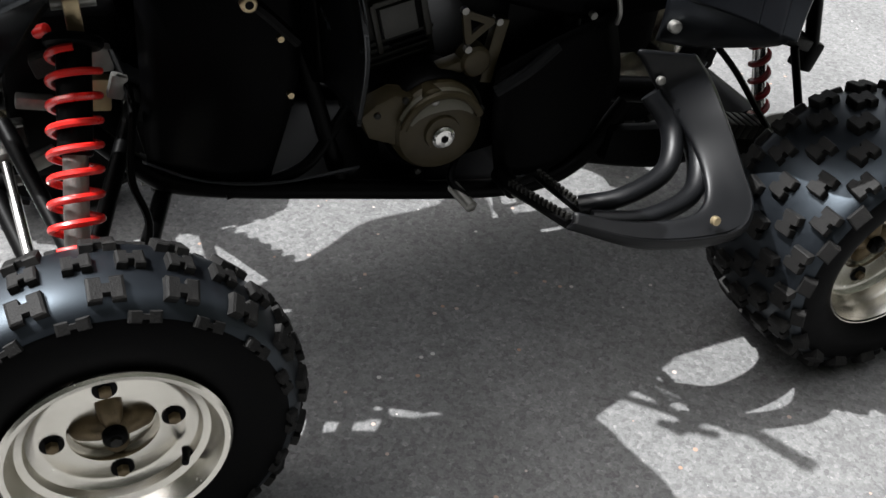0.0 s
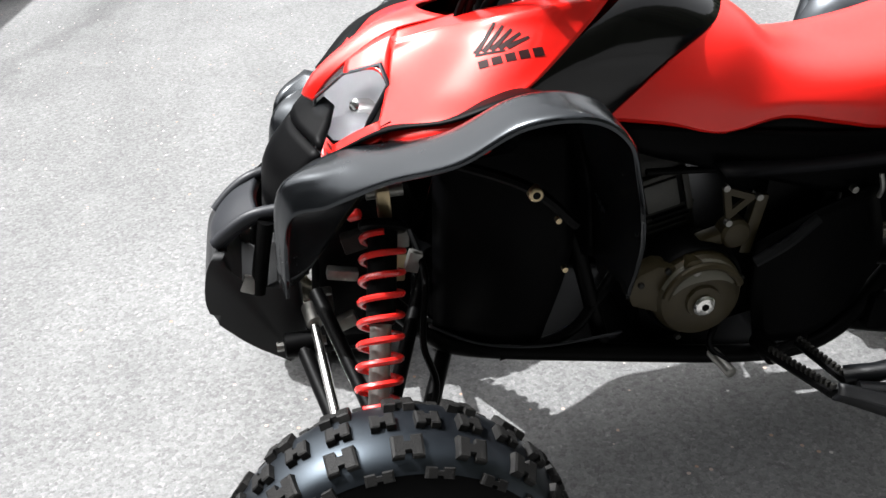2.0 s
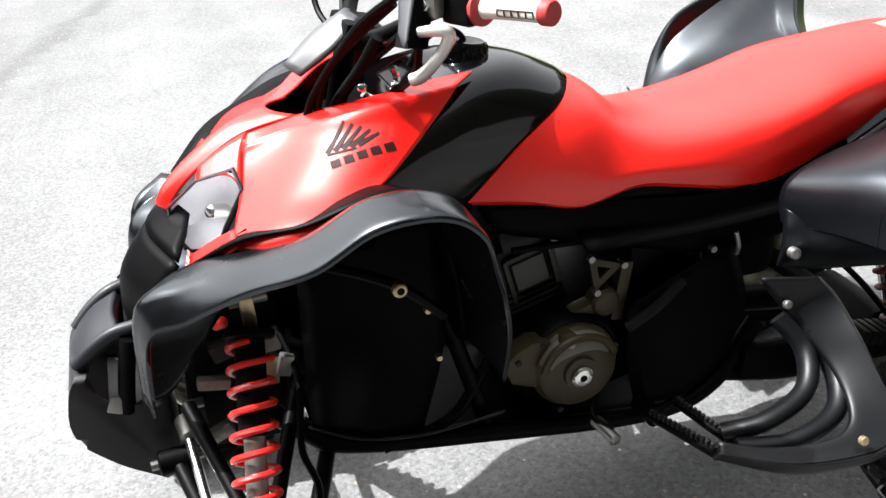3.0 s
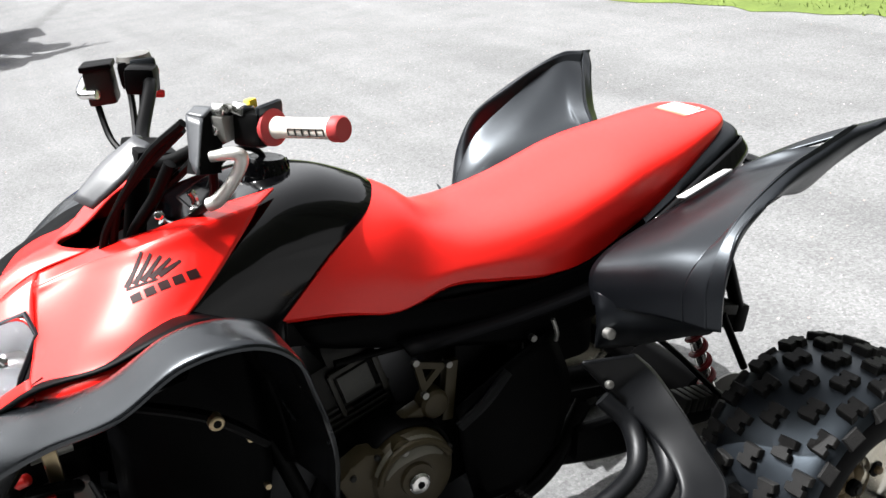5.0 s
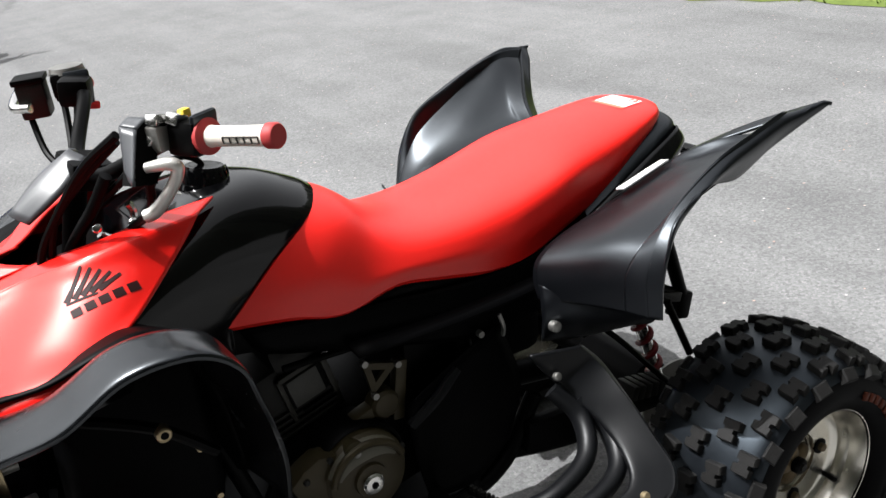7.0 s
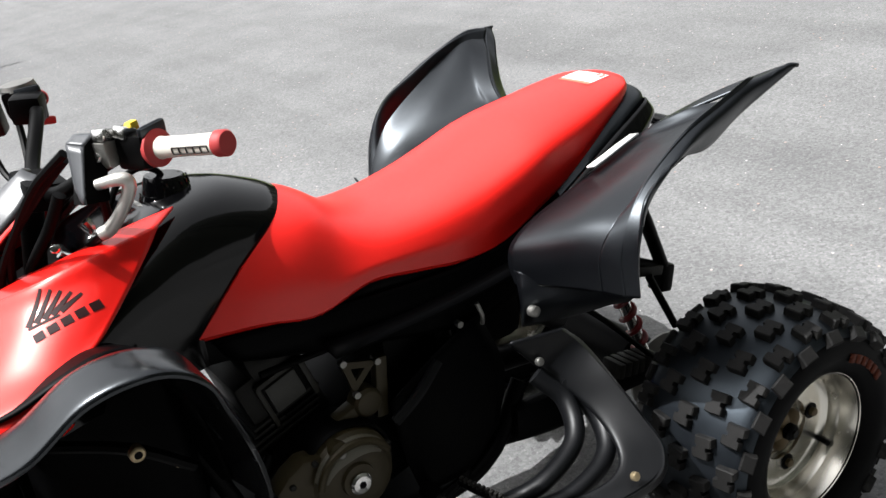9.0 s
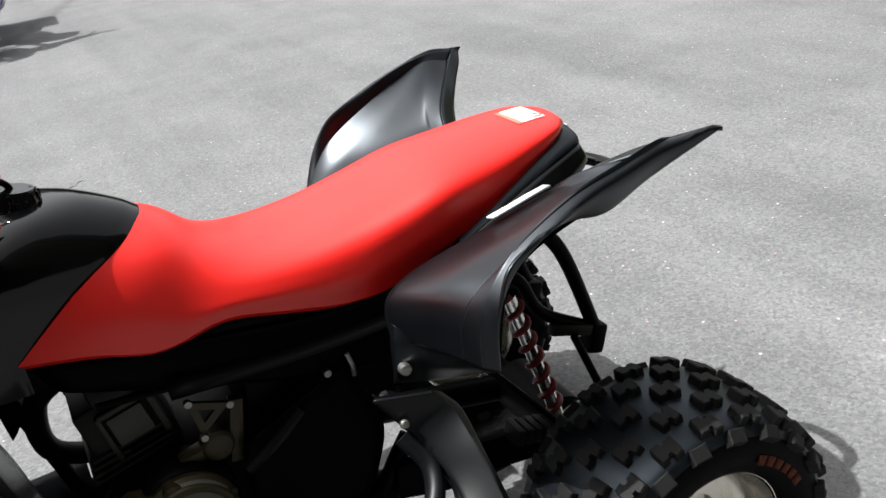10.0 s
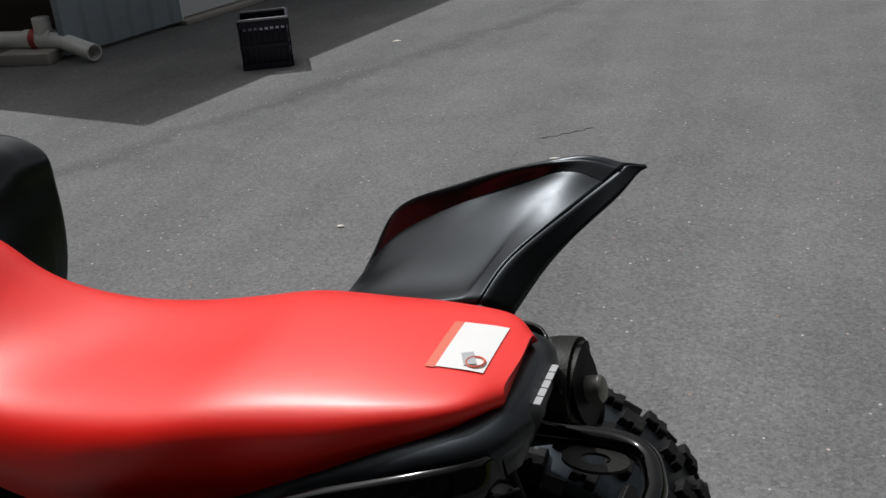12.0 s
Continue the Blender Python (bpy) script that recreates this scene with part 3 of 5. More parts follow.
NOSE_FRONT = spline([(-.752, .366, 0), (-.775, .384, 0), (-.813, .413, 0), (-.845, .446, 0), (-.868, .477, 0), (-.875, .516, 0), (-.864, .566, 0), (-.850, .592, 0)], 22)
nose_side = [(x, z) for x, z, _ in NOSE_FRONT] + [(-.832, .590), (-.826, .560), (-.815, .522), (-.790, .515), (-.755, .530), (-.725, .520), (-.725, .400)]
part("skid_nose", rounded_plate(nose_side, .088, .014), BUMPER_BLACK, quad, "black plastic skid nose")
for s in (-1, 1):
    part("nose_post", tube([(-.790, s * .080, .512), (-.778, s * .082, .57), (-.760, s * .085, .64)], .013, 14, 10), BLACK_METAL, quad)
    part("nose_bracket", box((.030, .012, .030), (-.800, s * .084, .530), (0, 25, 0), .004), DULL_METAL, quad)
    part("bumper_stay", tube([(-.845, s * .058, .598), (-.815, s * .066, .625), (-.780, s * .070, .645), (-.735, s * .075, .652)], .011, 18, 10), BUMPER_GREY, quad)
part("bumper_bar", smooth_sheet([[(-.772, -.070, .648), (-.780, 0, .652), (-.772, .070, .648)], [(-.808, -.072, .632), (-.818, 0, .634), (-.808, .072, .632)], [(-.838, -.068, .606), (-.850, 0, .606), (-.838, .068, .606)], [(-.846, -.062, .582), (-.858, 0, .580), (-.846, .062, .582)]], 20, 16), BUMPER_GREY, quad, "dark grey front bumper pad", mods=(("SOLIDIFY", {"thickness": 0.016, "offset": -1.0}),))
part("bumper_cover", smooth_sheet([[(-.664, -.13, .76), (-.699, 0, .77), (-.664, .13, .76)], [(-.709, -.12, .70), (-.749, 0, .71), (-.709, .12, .70)], [(-.719, -.11, .62), (-.764, 0, .63), (-.719, .11, .62)]], 10, 12), DARK_PLASTIC, quad, mods=SHELL)
part("brow", smooth_sheet([[(-.629, -.05, .80), (-.644, 0, .805), (-.629, .05, .80)], [(-.664, -.13, .765), (-.699, 0, .772), (-.664, .13, .765)]], 6, 10), DARK_PLASTIC, quad, mods=SHELL)


# ---------------------------------------------------------------- wheels
def knob_mesh(name, outline, height, taper=0.82):
    """A tread block: an outline of (along, across) raised by height, narrower at the top."""
    bm = bmesh.new()
    skin(bm, [[(x, y, -.006) for x, y in outline], [(x * .97, y * .97, height * .85) for x, y in outline], [(x * taper, y * taper, height) for x, y in outline]])
    bmesh.ops.recalc_face_normals(bm, faces=bm.faces)
    me = bpy.data.meshes.new(name)
    bm.to_mesh(me)
    bm.free()
    me.materials.append(KNOB_RUBBER)
    return me


def h_outline(w, l, notch):
    return [(-l, -w), (-notch, -w), (-notch, -w * .45), (notch, -w * .45), (notch, -w), (l, -w), (l, w), (notch, w), (notch, w * .45), (-notch, w * .45), (-notch, w), (-l, w)]


H_BLOCK = knob_mesh("shoulder_knob", h_outline(.0155, .0215, .0055), .011)
CROWN_BLOCK = knob_mesh("crown_knob", h_outline(.0125, .0170, .0045), .011)
SIDE_BLOCK = knob_mesh("side_knob", h_outline(.0075, .0195, .005), .009)
REAR_BLOCK = knob_mesh("rear_knob", [(-.020, -.015), (-.006, -.015), (-.005, -.010), (.003, -.010), (.004, -.019), (.019, -.018), (.020, -.012), (.020, .015), (.007, .015), (.006, .010), (-.002, .010), (-.004, .019), (-.018, .018), (-.020, .012)], .015, .88)
REAR_SIDE = knob_mesh("rear_side_knob", [(-.018, -.012), (.014, -.014), (.018, .010), (-.014, .012)], .013)


def carcass(profile, y):
    """Radius and lean of the tyre's surface at a distance y across it."""
    ys, rs = [p[1] for p in profile[3:10]], [p[0] for p in profile[3:10]]
    r = float(np.interp(y, ys, rs))
    lean = math.atan2(float(np.interp(y + .004, ys, rs)) - float(np.interp(y - .004, ys, rs)), .008)
    return r, lean


def add_knobs(wheel, centre, profile, plan, one_by_one):
    """Tread blocks round a tyre: rows of (mesh, across, count, phase, turn). Far wheels get one joined mesh."""
    cx, cy, cz = centre
    joined = bmesh.new()
    for me, y, count, phase, turn in plan:
        r, lean = carcass(profile, y)
        for k in range(count):
            a = (k + phase) * 2 * math.pi / count
            m = Matrix.Translation((cx, cy, cz)) @ Matrix.Rotation(a, 4, "Y") @ Matrix.Translation((0, y, r)) @ Matrix.Rotation(lean, 4, "X") @ Matrix.Rotation(radians(turn), 4, "Z")
            if one_by_one:
                ob = new("knob", me)
                ob.parent = wheel
                ob.matrix_world = m
            else:
                tmp = bmesh.new()
                tmp.from_mesh(me)
                tmp.transform(m)
                scrap = bpy.data.meshes.new("scrap")
                tmp.to_mesh(scrap)
                tmp.free()
                joined.from_mesh(scrap)
                bpy.data.meshes.remove(scrap)
    if one_by_one:
        joined.free()
    else:
        tagged(part("tread", joined, KNOB_RUBBER, wheel, smooth=False), kind="stuff")


FRONT_TYRE = [(.133, -.058), (.150, -.067), (.182, -.073), (.214, -.069), (.236, -.055), (.247, -.030), (.250, 0), (.247, .030), (.236, .055), (.214, .069), (.182, .073), (.150, .067), (.133, .058)]
REAR_TYRE = [(.130, -.102), (.146, -.116), (.172, -.126), (.204, -.120), (.222, -.102), (.232, -.056), (.235, 0), (.232, .056), (.222, .102), (.204, .120), (.172, .126), (.146, .116), (.130, .102)]


def wheel(name, label, centre, tyre_profile, rim_rows, plate_y, plate_r, flange_r, plan, one_by_one, s):
    """A wheel with tyre, dished rim, hub, four lug nuts and valve; s is the outer side."""
    cx, cy, cz = centre
    hub_bm = bmesh.new()
    star = []
    for k in range(48):
        a = k * 2 * math.pi / 48
        star.append((.022 + .033 * max(0.0, .5 + .5 * math.cos(4 * a)) ** .7, a))
    skin(hub_bm, [[(cx + r * f * math.cos(a), cy + s * (plate_y + d), cz + r * f * math.sin(a)) for r, a in star] for f, d in ((1, -.05), (1, -.012), (.92, -.004), (.55, .006), (.4, .008))])
    w = part(name, hub_bm, HUB, quad, label)
    prof = np.array(tyre_profile)
    dense = spline(prof, 49)
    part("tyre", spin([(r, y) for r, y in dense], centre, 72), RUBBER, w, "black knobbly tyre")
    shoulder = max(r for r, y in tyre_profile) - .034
    part("tread_band", spin([(r + .0008, y * 1.004) for r, y in dense if r > shoulder], centre, 72), TREAD_SHEEN, w, "glossy black tread surface between the knobs, with painted bluish sky sheen")
    part("rim", spin([(r, s * y) for r, y in rim_rows], centre, 64), RIM, w, "dished aluminium rim", angle=30, mods=(("SOLIDIFY", {"thickness": 0.003, "offset": 0.0}),))
    part("hub_plate", rod((cx, cy + s * (plate_y - .022), cz), (cx, cy + s * (plate_y - .014), cz), .0585, 32), RIM, w)
    part("hub_cap", rod((cx, cy + s * (plate_y + .004), cz), (cx, cy + s * (plate_y + .022), cz), .016, 24, .004), BLACK_METAL, w)
    part("axle_nut", rod((cx, cy + s * (plate_y + .02), cz), (cx, cy + s * (plate_y + .026), cz), .008, 6), ENGINE_GREY, w)
    for k in range(4):
        a = (k + .0) * math.pi / 2
        bx, bz = cx + plate_r * math.cos(a), cz + plate_r * math.sin(a)
        part("lug_seat", rod((bx, cy + s * (plate_y - .004), bz), (bx, cy + s * (plate_y + .0035), bz), .0155, 20), BLACK_METAL, w)
        part("lug_nut", rod((bx, cy + s * (plate_y), bz), (bx, cy + s * (plate_y + .013), bz), .0085, 6, .002), HUB, w)
    a = radians(-38)
    vx, vz = cx + flange_r * .80 * math.cos(a), cz + flange_r * .80 * math.sin(a)
    part("valve", tube([(vx, cy + s * (plate_y - .005), vz), (vx - .002, cy + s * (plate_y + .018), vz), (vx - .006, cy + s * (plate_y + .032), vz + .002)], [.006, .0055, .005], sides=10), BLACK_METAL, w)
    part("brake_disc", rod((cx, cy + s * (plate_y - .050), cz), (cx, cy + s * (plate_y - .054), cz), .085, 40), CHROME, w)
    add_knobs(w, centre, tyre_profile, plan, one_by_one)
    return w


FRONT_PLAN = [(CROWN_BLOCK, 0, 27, 0, 0)] + [(H_BLOCK, y, 18, .3, 0) for y in (-.041, .041)] + [(SIDE_BLOCK, y, 18, .8, 0) for y in (-.064, .064)]
REAR_PLAN = [(REAR_BLOCK, 0, 19, 0, 0), (REAR_BLOCK, -.050, 19, .5, 6), (REAR_BLOCK, .050, 19, .5, -6), (REAR_BLOCK, -.094, 19, 0, 0), (REAR_BLOCK, .094, 19, 0, 0), (REAR_SIDE, -.116, 19, .5, 0), (REAR_SIDE, .116, 19, .5, 0)]
# rim rows of (radius, outwards)
FRONT_RIM = [(0.128, -0.06), (0.1223, -0.0525), (0.1128, -0.0225), (0.1128, 0.0185), (0.1319, 0.0611), (0.1405, 0.0684), (0.1424, 0.0731), (0.1395, 0.0758), (0.1337, 0.074), (0.128, 0.0629), (0.1214, 0.0481), (0.1118, 0.0444), (0.1079, 0.0333), (0.0984, 0.0268), (0.0917, 0.025), (0.0898, 0.0254), (0.059, 0.0254), (0.056, 0.0111)]
REAR_RIM = [(0.1314, -0.1), (0.123, -0.08), (0.1145, -0.03), (0.1145, 0.05), (0.1314, 0.09), (0.141, 0.099), (0.1431, 0.103), (0.1399, 0.106), (0.1336, 0.104), (0.1272, 0.09), (0.123, 0.07), (0.1198, 0.058), (0.1124, 0.047), (0.1039, 0.041), (0.0954, 0.04), (0.0604, 0.04), (0.0572, 0.028)]
FRONT_AXLE, REAR_AXLE = (-.640, .452, .261), (.638, .420, .246)
for s in (-1, 1):
    wheel("front_wheel", "front wheel with silver rim and black knobbly tyre", (FRONT_AXLE[0], s * FRONT_AXLE[1], FRONT_AXLE[2]), FRONT_TYRE, FRONT_RIM, .0255, .076, .134, FRONT_PLAN, s < 0, s)
for s in (-1, 1):
    rear = wheel("rear_wheel", "wide rear wheel with deep silver rim", (REAR_AXLE[0], s * REAR_AXLE[1], REAR_AXLE[2]), REAR_TYRE, REAR_RIM, .040, .074, .138, REAR_PLAN, s < 0, s)
    if s < 0:
        # worn red print on the sidewall, too worn to read
        for k in range(6):
            a = radians(62 - 7 * k)
            bar = [[(REAR_AXLE[0] + r * math.cos(a + d), -REAR_AXLE[1] - .1275, REAR_AXLE[2] + r * math.sin(a + d)) for d in (-.040, .040)] for r in (.160, .176)]
            part("letter_bar", sheet(bar), TYRE_MARK, rear, mods=SHELL)


# ---------------------------------------------------------------- suspension
def helix(a, b, r, turns, wire, n=20):
    a, b = np.array(a, float), np.array(b, float)
    d = (b - a) / np.linalg.norm(b - a)
    u = np.cross(d, (1, 0, 0))
    u /= np.linalg.norm(u)
    v = np.cross(d, u)
    pts = []
    total = int(turns * n)
    for k in range(total + 1):
        f = k / total
        ang = 2 * math.pi * turns * f
        pts.append(a + (b - a) * f + r * (math.cos(ang) * u + math.sin(ang) * v))
    return tube(pts, wire, sides=8)


def lerp(a, b, f):
    return tuple(np.array(a) + (np.array(b) - np.array(a)) * f)


for s in (-1, 1):
    top, low = (-.583, s * .185, .715), (-.648, s * .405, .425)
    shock = part("front_shock", rod(lerp(top, low, .42), lerp(top, low, .97), .0155, 16), DULL_METAL, quad, "front shock absorber with red coil spring")
    part("spring", helix(lerp(top, low, .17), lerp(top, low, .93), .0300, 9.2, .0050), SPRING_RED, shock, "red enamelled coil spring")
    part("damper_sleeve", rod(lerp(top, low, .13), lerp(top, low, .52), .0215, 20, .003), BLACK_METAL, shock)
    part("spring_seat", rod(lerp(top, low, .12), lerp(top, low, .16), .036, 24, .004), BLACK_METAL, shock)
    part("spring_seat", rod(lerp(top, low, .93), lerp(top, low, .955), .036, 24, .003), DULL_METAL, shock)
    part("top_eye", box((.020, .020, .05), lerp(top, low, .05), (0, 0, 0), .005), AMBER, shock)
    part("top_bolt", rod((-.610, s * .185, .715), (-.556, s * .185, .715), .010, 12), DULL_METAL, shock)
    part("reservoir", rod((-.636, s * .13, .652), (-.618, s * .14, .660), .009, 12, .003), SPRING_RED, shock)
    knuckle = (-.645, s * .415, .330)
    for px, pz, kx in ((-.735, .430, -.665), (-.495, .395, -.615)):
        part("lower_arm", tube([(px, s * .125, pz), lerp((px, s * .125, pz), (kx, s * .41, .325), .5), (kx, s * .41, .325)], .0135, 10), BLACK_METAL, quad)
        part("arm_bush", rod((px - .028, s * .125, pz), (px + .028, s * .125, pz), .021, 16, .003), BLACK_METAL, quad)
        part("arm_bolt", rod((px - .040, s * .125, pz), (px + .040, s * .125, pz), .008, 8), DULL_METAL, quad)
    for px in (-.70, -.53):
        part("upper_arm", tube([(px, s * .135, .530), (-.635, s * .38, .425)], .0115), BLACK_METAL, quad)
    part("tie_rod", tube([(-.712, s * .10, .468), (-.690, s * .40, .395)], .008), CHROME, quad, "bare steel tie rod")
    part("tie_rod_boot", rod((-.714, s * .085, .475), (-.708, s * .125, .462), .015, 12, .003), DULL_METAL, quad)
    part("knuckle", box((.055, .05, .14), (-.64, s * .395, .345), (0, 0, 0), .012), BLACK_METAL, quad)
    part("brake_hose", tube([(-.545, s * .14, .62), (-.535, s * .20, .57), (-.555, s * .27, .50), (-.545, s * .30, .43), (-.60, s * .37, .36)], .0055, 26, 8), BLACK_METAL, quad)
    part("hose_clip", box((.022, .016, .035), (-.548, s * .175, .585), (0, 20, 0), .004), DULL_METAL, quad)
# front bulkhead, steering stem and rack parts behind the spring
part("bulkhead", box((.16, .16, .26), (-.615, 0, .52), (0, 6, 0), .02), BLACK_METAL, quad)
for s in (-1, 1):
    for at, size, turn, mat in (((-.655, s * .115, .545), (.05, .02, .018), (0, 14, 0), DULL_METAL), ((-.690, s * .115, .500), (.03, .03, .035), (0, 0, 0), ENGINE_GREY), ((-.620, s * .11, .60), (.06, .025, .03), (0, -12, 0), ENGINE_GREY), ((-.568, s * .115, .545), (.028, .02, .05), (0, 8, 0), AMBER), ((-.560, s * .12, .60), (.03, .02, .035), (0, 0, 0), DULL_METAL), ((-.665, s * .12, .455), (.05, .02, .022), (0, -20, 0), DULL_METAL)):
        part("steering_bracket", box(size, at, turn, .004), mat, quad)
part("steering_stem", rod((-.50, 0, .52), (-.355, 0, 1.00), .017), BLACK_METAL, quad)
part("radiator", box((.05, .26, .26), (-.44, 0, .62), (0, -14, 0), .008), BLACK_METAL, quad)
for s in (-1, 1):
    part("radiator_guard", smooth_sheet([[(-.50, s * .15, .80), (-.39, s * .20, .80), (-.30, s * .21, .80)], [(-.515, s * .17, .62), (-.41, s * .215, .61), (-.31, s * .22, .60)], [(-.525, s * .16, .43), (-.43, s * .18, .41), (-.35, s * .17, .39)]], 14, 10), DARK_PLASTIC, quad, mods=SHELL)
    part("fender_stay", tube([(-.50, s * .20, .76), (-.40, s * .30, .75), (-.33, s * .30, .68)], .008, 14, 8), BLACK_METAL, quad)
    bolt = part("fender_bolt", rod((-.392, s * .300, .744), (-.392, s * .318, .744), .0105, 16, .002), AMBER, quad)
    part("bolt_hole", rod((-.392, s * .314, .744), (-.392, s * .3185, .744), .0055, 12), BLACK_METAL, bolt)
    part("fender_bolt", rod((-.34, s * .24, .66), (-.34, s * .25, .66), .0045, 10), AMBER, quad)
    part("fender_bolt", rod((-.33, s * .24, .575), (-.33, s * .25, .575), .0045, 10), AMBER, quad)

# ---------------------------------------------------------------- frame and engine
for s in (-1, 1):
    part("frame_rail", tube([(-.60, s * .125, .50), (-.535, s * .15, .435), (-.47, s * .165, .400), (-.25, s * .17, .350), (.06, s * .165, .285), (.20, s * .155, .30), (.30, s * .14, .40)], .0165, 40, 10), BLACK_METAL, quad)
    part("frame_rail", tube([(-.55, s * .11, .75), (-.30, s * .13, .80), (0, s * .13, .70), (.30, s * .12, .67), (.62, s * .11, .73)], .015, 40, 10), BLACK_METAL, quad)
    part("frame_post", tube([(-.38, s * .12, .80), (-.30, s * .14, .62), (-.235, s * .155, .36)], .014, 20, 10), BLACK_METAL, quad)
    part("frame_post", tube([(.17, s * .13, .68), (.15, s * .15, .50), (.13, s * .155, .29)], .018, 20, 10), BLACK_METAL, quad)
    part("skid_edge", smooth_sheet([[(-.53, s * .165, .452), (-.53, s * .12, .44)], [(-.45, s * .188, .418), (-.45, s * .13, .385)], [(-.34, s * .187, .392), (-.34, s * .13, .355)], [(-.21, s * .185, .395), (-.21, s * .14, .35)]], 20, 5), BUMPER_GREY, quad, "worn grey skid plate edge", mods=SHELL)
part("skid_plate", smooth_sheet([[(-.52, -.15, .425), (-.52, 0, .41), (-.52, .15, .425)], [(-.25, -.16, .340), (-.25, 0, .33), (-.25, .16, .340)], [(.12, -.155, .272), (.12, 0, .268), (.12, .155, .272)]], 16, 9), BLACK_METAL, quad, mods=SHELL)

engine = part("engine", box((.30, .26, .20), (-.02, 0, .43), (0, -10, 0), .03), BLACK_METAL, quad, "dark engine with bronze side cover")
cover_c = (-.083, -.16, .447)
part("side_cover", spin([(.0, -.052), (.028, -.052), (.030, -.046), (.055, -.046), (.068, -.040), (.076, -.026), (.078, 0), (.078, .05)], cover_c, 48), ENGINE_GOLD, engine, "round bronze engine side cover", angle=25)
part("side_cover_rim", spin([(.080, -.018), (.085, -.012), (.085, .05)], cover_c, 48), BLACK_METAL, engine)
ear = plate([(-.212, .484), (-.186, .504), (-.156, .516), (-.110, .505), (-.110, .420), (-.153, .425), (-.198, .445)], -.192, -.150)
bmesh.ops.bevel(ear, geom=ear.edges[:], offset=.008, segments=2, affect="EDGES", profile=.6)
part("cover_nose", ear, ENGINE_GOLD, engine)
part("cover_collar", tube([(-.083 + .066 * math.cos(a), -.207, .447 + .066 * math.sin(a)) for a in np.linspace(.35, 2.9, 20)], .007, sides=8), ENGINE_GOLD, engine)
for x, z in ((-.185, .486), (-.140, .505), (-.030, .405), (-.012, .470), (-.115, .372)):
    part("cover_screw", rod((x, -.188, z), (x, -.197, z), .0055, 10, .0015), ENGINE_GREY, engine)
bm = bmesh.new()
arc = np.linspace(radians(28), radians(158), 26)
skin(bm, [[(-.083 + (.073 - d) * math.cos(a), -.16 + y, .447 + (.073 - d) * math.sin(a)) for d, y in ((0, -.030), (.004, -.041), (.014, -.048), (.018 + .016 * math.sin((a - arc[0]) / (arc[-1] - arc[0]) * math.pi), -.049), (.018, -.030))] for a in arc])
part("cover_crescent", bm, COVER_PALE, engine, "pale crescent along the upper half of the side cover")
part("cover_lobe", rod((-.098, -.155, .505), (-.098, -.206, .505), .018, 20, .006), ENGINE_GOLD, engine)
part("cover_bolt", rod((-.098, -.20, .505), (-.098, -.212, .505), .0070, 12, .002), DULL_METAL, engine)
plug = part("cover_plug", rod((-.083, -.205, .442), (-.083, -.220, .442), .019, 28, .004), CHROME, engine, "bright hexagon-socket plug")
part("plug_socket", rod((-.083, -.219, .442), (-.083, -.2215, .442), .0065, 6), BLACK_METAL, plug)
part("cylinder", box((.125, .15, .14), (-.125, -.02, .575), (0, -12, 0), .012), ENGINE_GREY, engine, "grey engine cylinder with cast panel")
panel = part("cylinder_panel", box((.084, .010, .078), (-.118, -.096, .590), (0, -12, 0), .004), BLACK_METAL, engine)
c, sn = math.cos(radians(12)), math.sin(radians(12))
for dx, dz, w, h, mat in ((-.040, 0, .009, .084, ENGINE_CAST), (.042, .004, .012, .080, ENGINE_CAST), (0, .040, .080, .010, ENGINE_CAST), (-.002, .006, .058, .052, PANEL_GREY), (.006, -.034, .060, .008, BLACK_METAL)):
    part("casting", box((w, .014, h), (-.118 + dx * c - dz * sn, -.101, .590 + dx * sn + dz * c), (0, -12, 0), .004), mat, panel)
for k in range(4):
    part("cylinder_fin", box((.130, .165, .006), (-.135 + .003 * k, -.02, .525 + .013 * k), (0, -12, 0), .002), ENGINE_GREY, engine)
part("cylinder_head", box((.15, .16, .05), (-.095, -.02, .665), (0, -12, 0), .012), ENGINE_GREY, engine)
part("head_bracket", box((.055, .02, .018), (-.045, -.125, .690), (0, -6, 0), .004), ENGINE_GOLD, engine)
part("head_bracket", box((.018, .018, .04), (-.022, -.125, .672), (0, 0, 0), .004), ENGINE_GREY, engine)
part("head_bolt", rod((-.022, -.13, .668), (-.022, -.143, .668), .0075, 6), DULL_METAL, engine)
part("head_rod", rod((-.16, -.128, .655), (-.01, -.128, .640), .006), BLACK_METAL, engine)
# open triangular bracket
tri_o = [(-.040, .625), (.022, .600), (-.030, .560)]
bm = bmesh.new()
outer = np.array(tri_o)
inner_t = outer.mean(0) + (outer - outer.mean(0)) * .40
skin(bm, [[(x, y, z) for x, z in ring] for ring, y in ((outer, -.150), (outer, -.158), (inner_t, -.158), (inner_t, -.150), (outer, -.150))], True, False)
part("engine_bracket", bm, ENGINE_GOLD, engine, "bronze triangular engine bracket", smooth=False)
for x, z in tri_o:
    part("bracket_bolt", rod((x * .95, -.156, z), (x * .95, -.166, z), .006, 8), DULL_METAL, engine)
part("bracket_leg", box((.022, .02, .11), (.022, -.145, .545), (0, 12, 0), .004), ENGINE_GOLD, engine)
part("starter_boss", rod((-.012, -.13, .535), (-.012, -.165, .535), .026, 24, .005), ENGINE_GOLD, engine)
part("case_arm", box((.12, .03, .022), (-.065, -.145, .522), (0, -14, 0), .006), ENGINE_GOLD, engine)
part("exhaust_pipe", tube([(-.18, .06, .64), (-.25, .09, .58), (-.24, .14, .45), (-.05, .17, .40), (.25, .17, .48), (.48, .16, .62)], .020, 40, 12), ENGINE_GREY, quad)
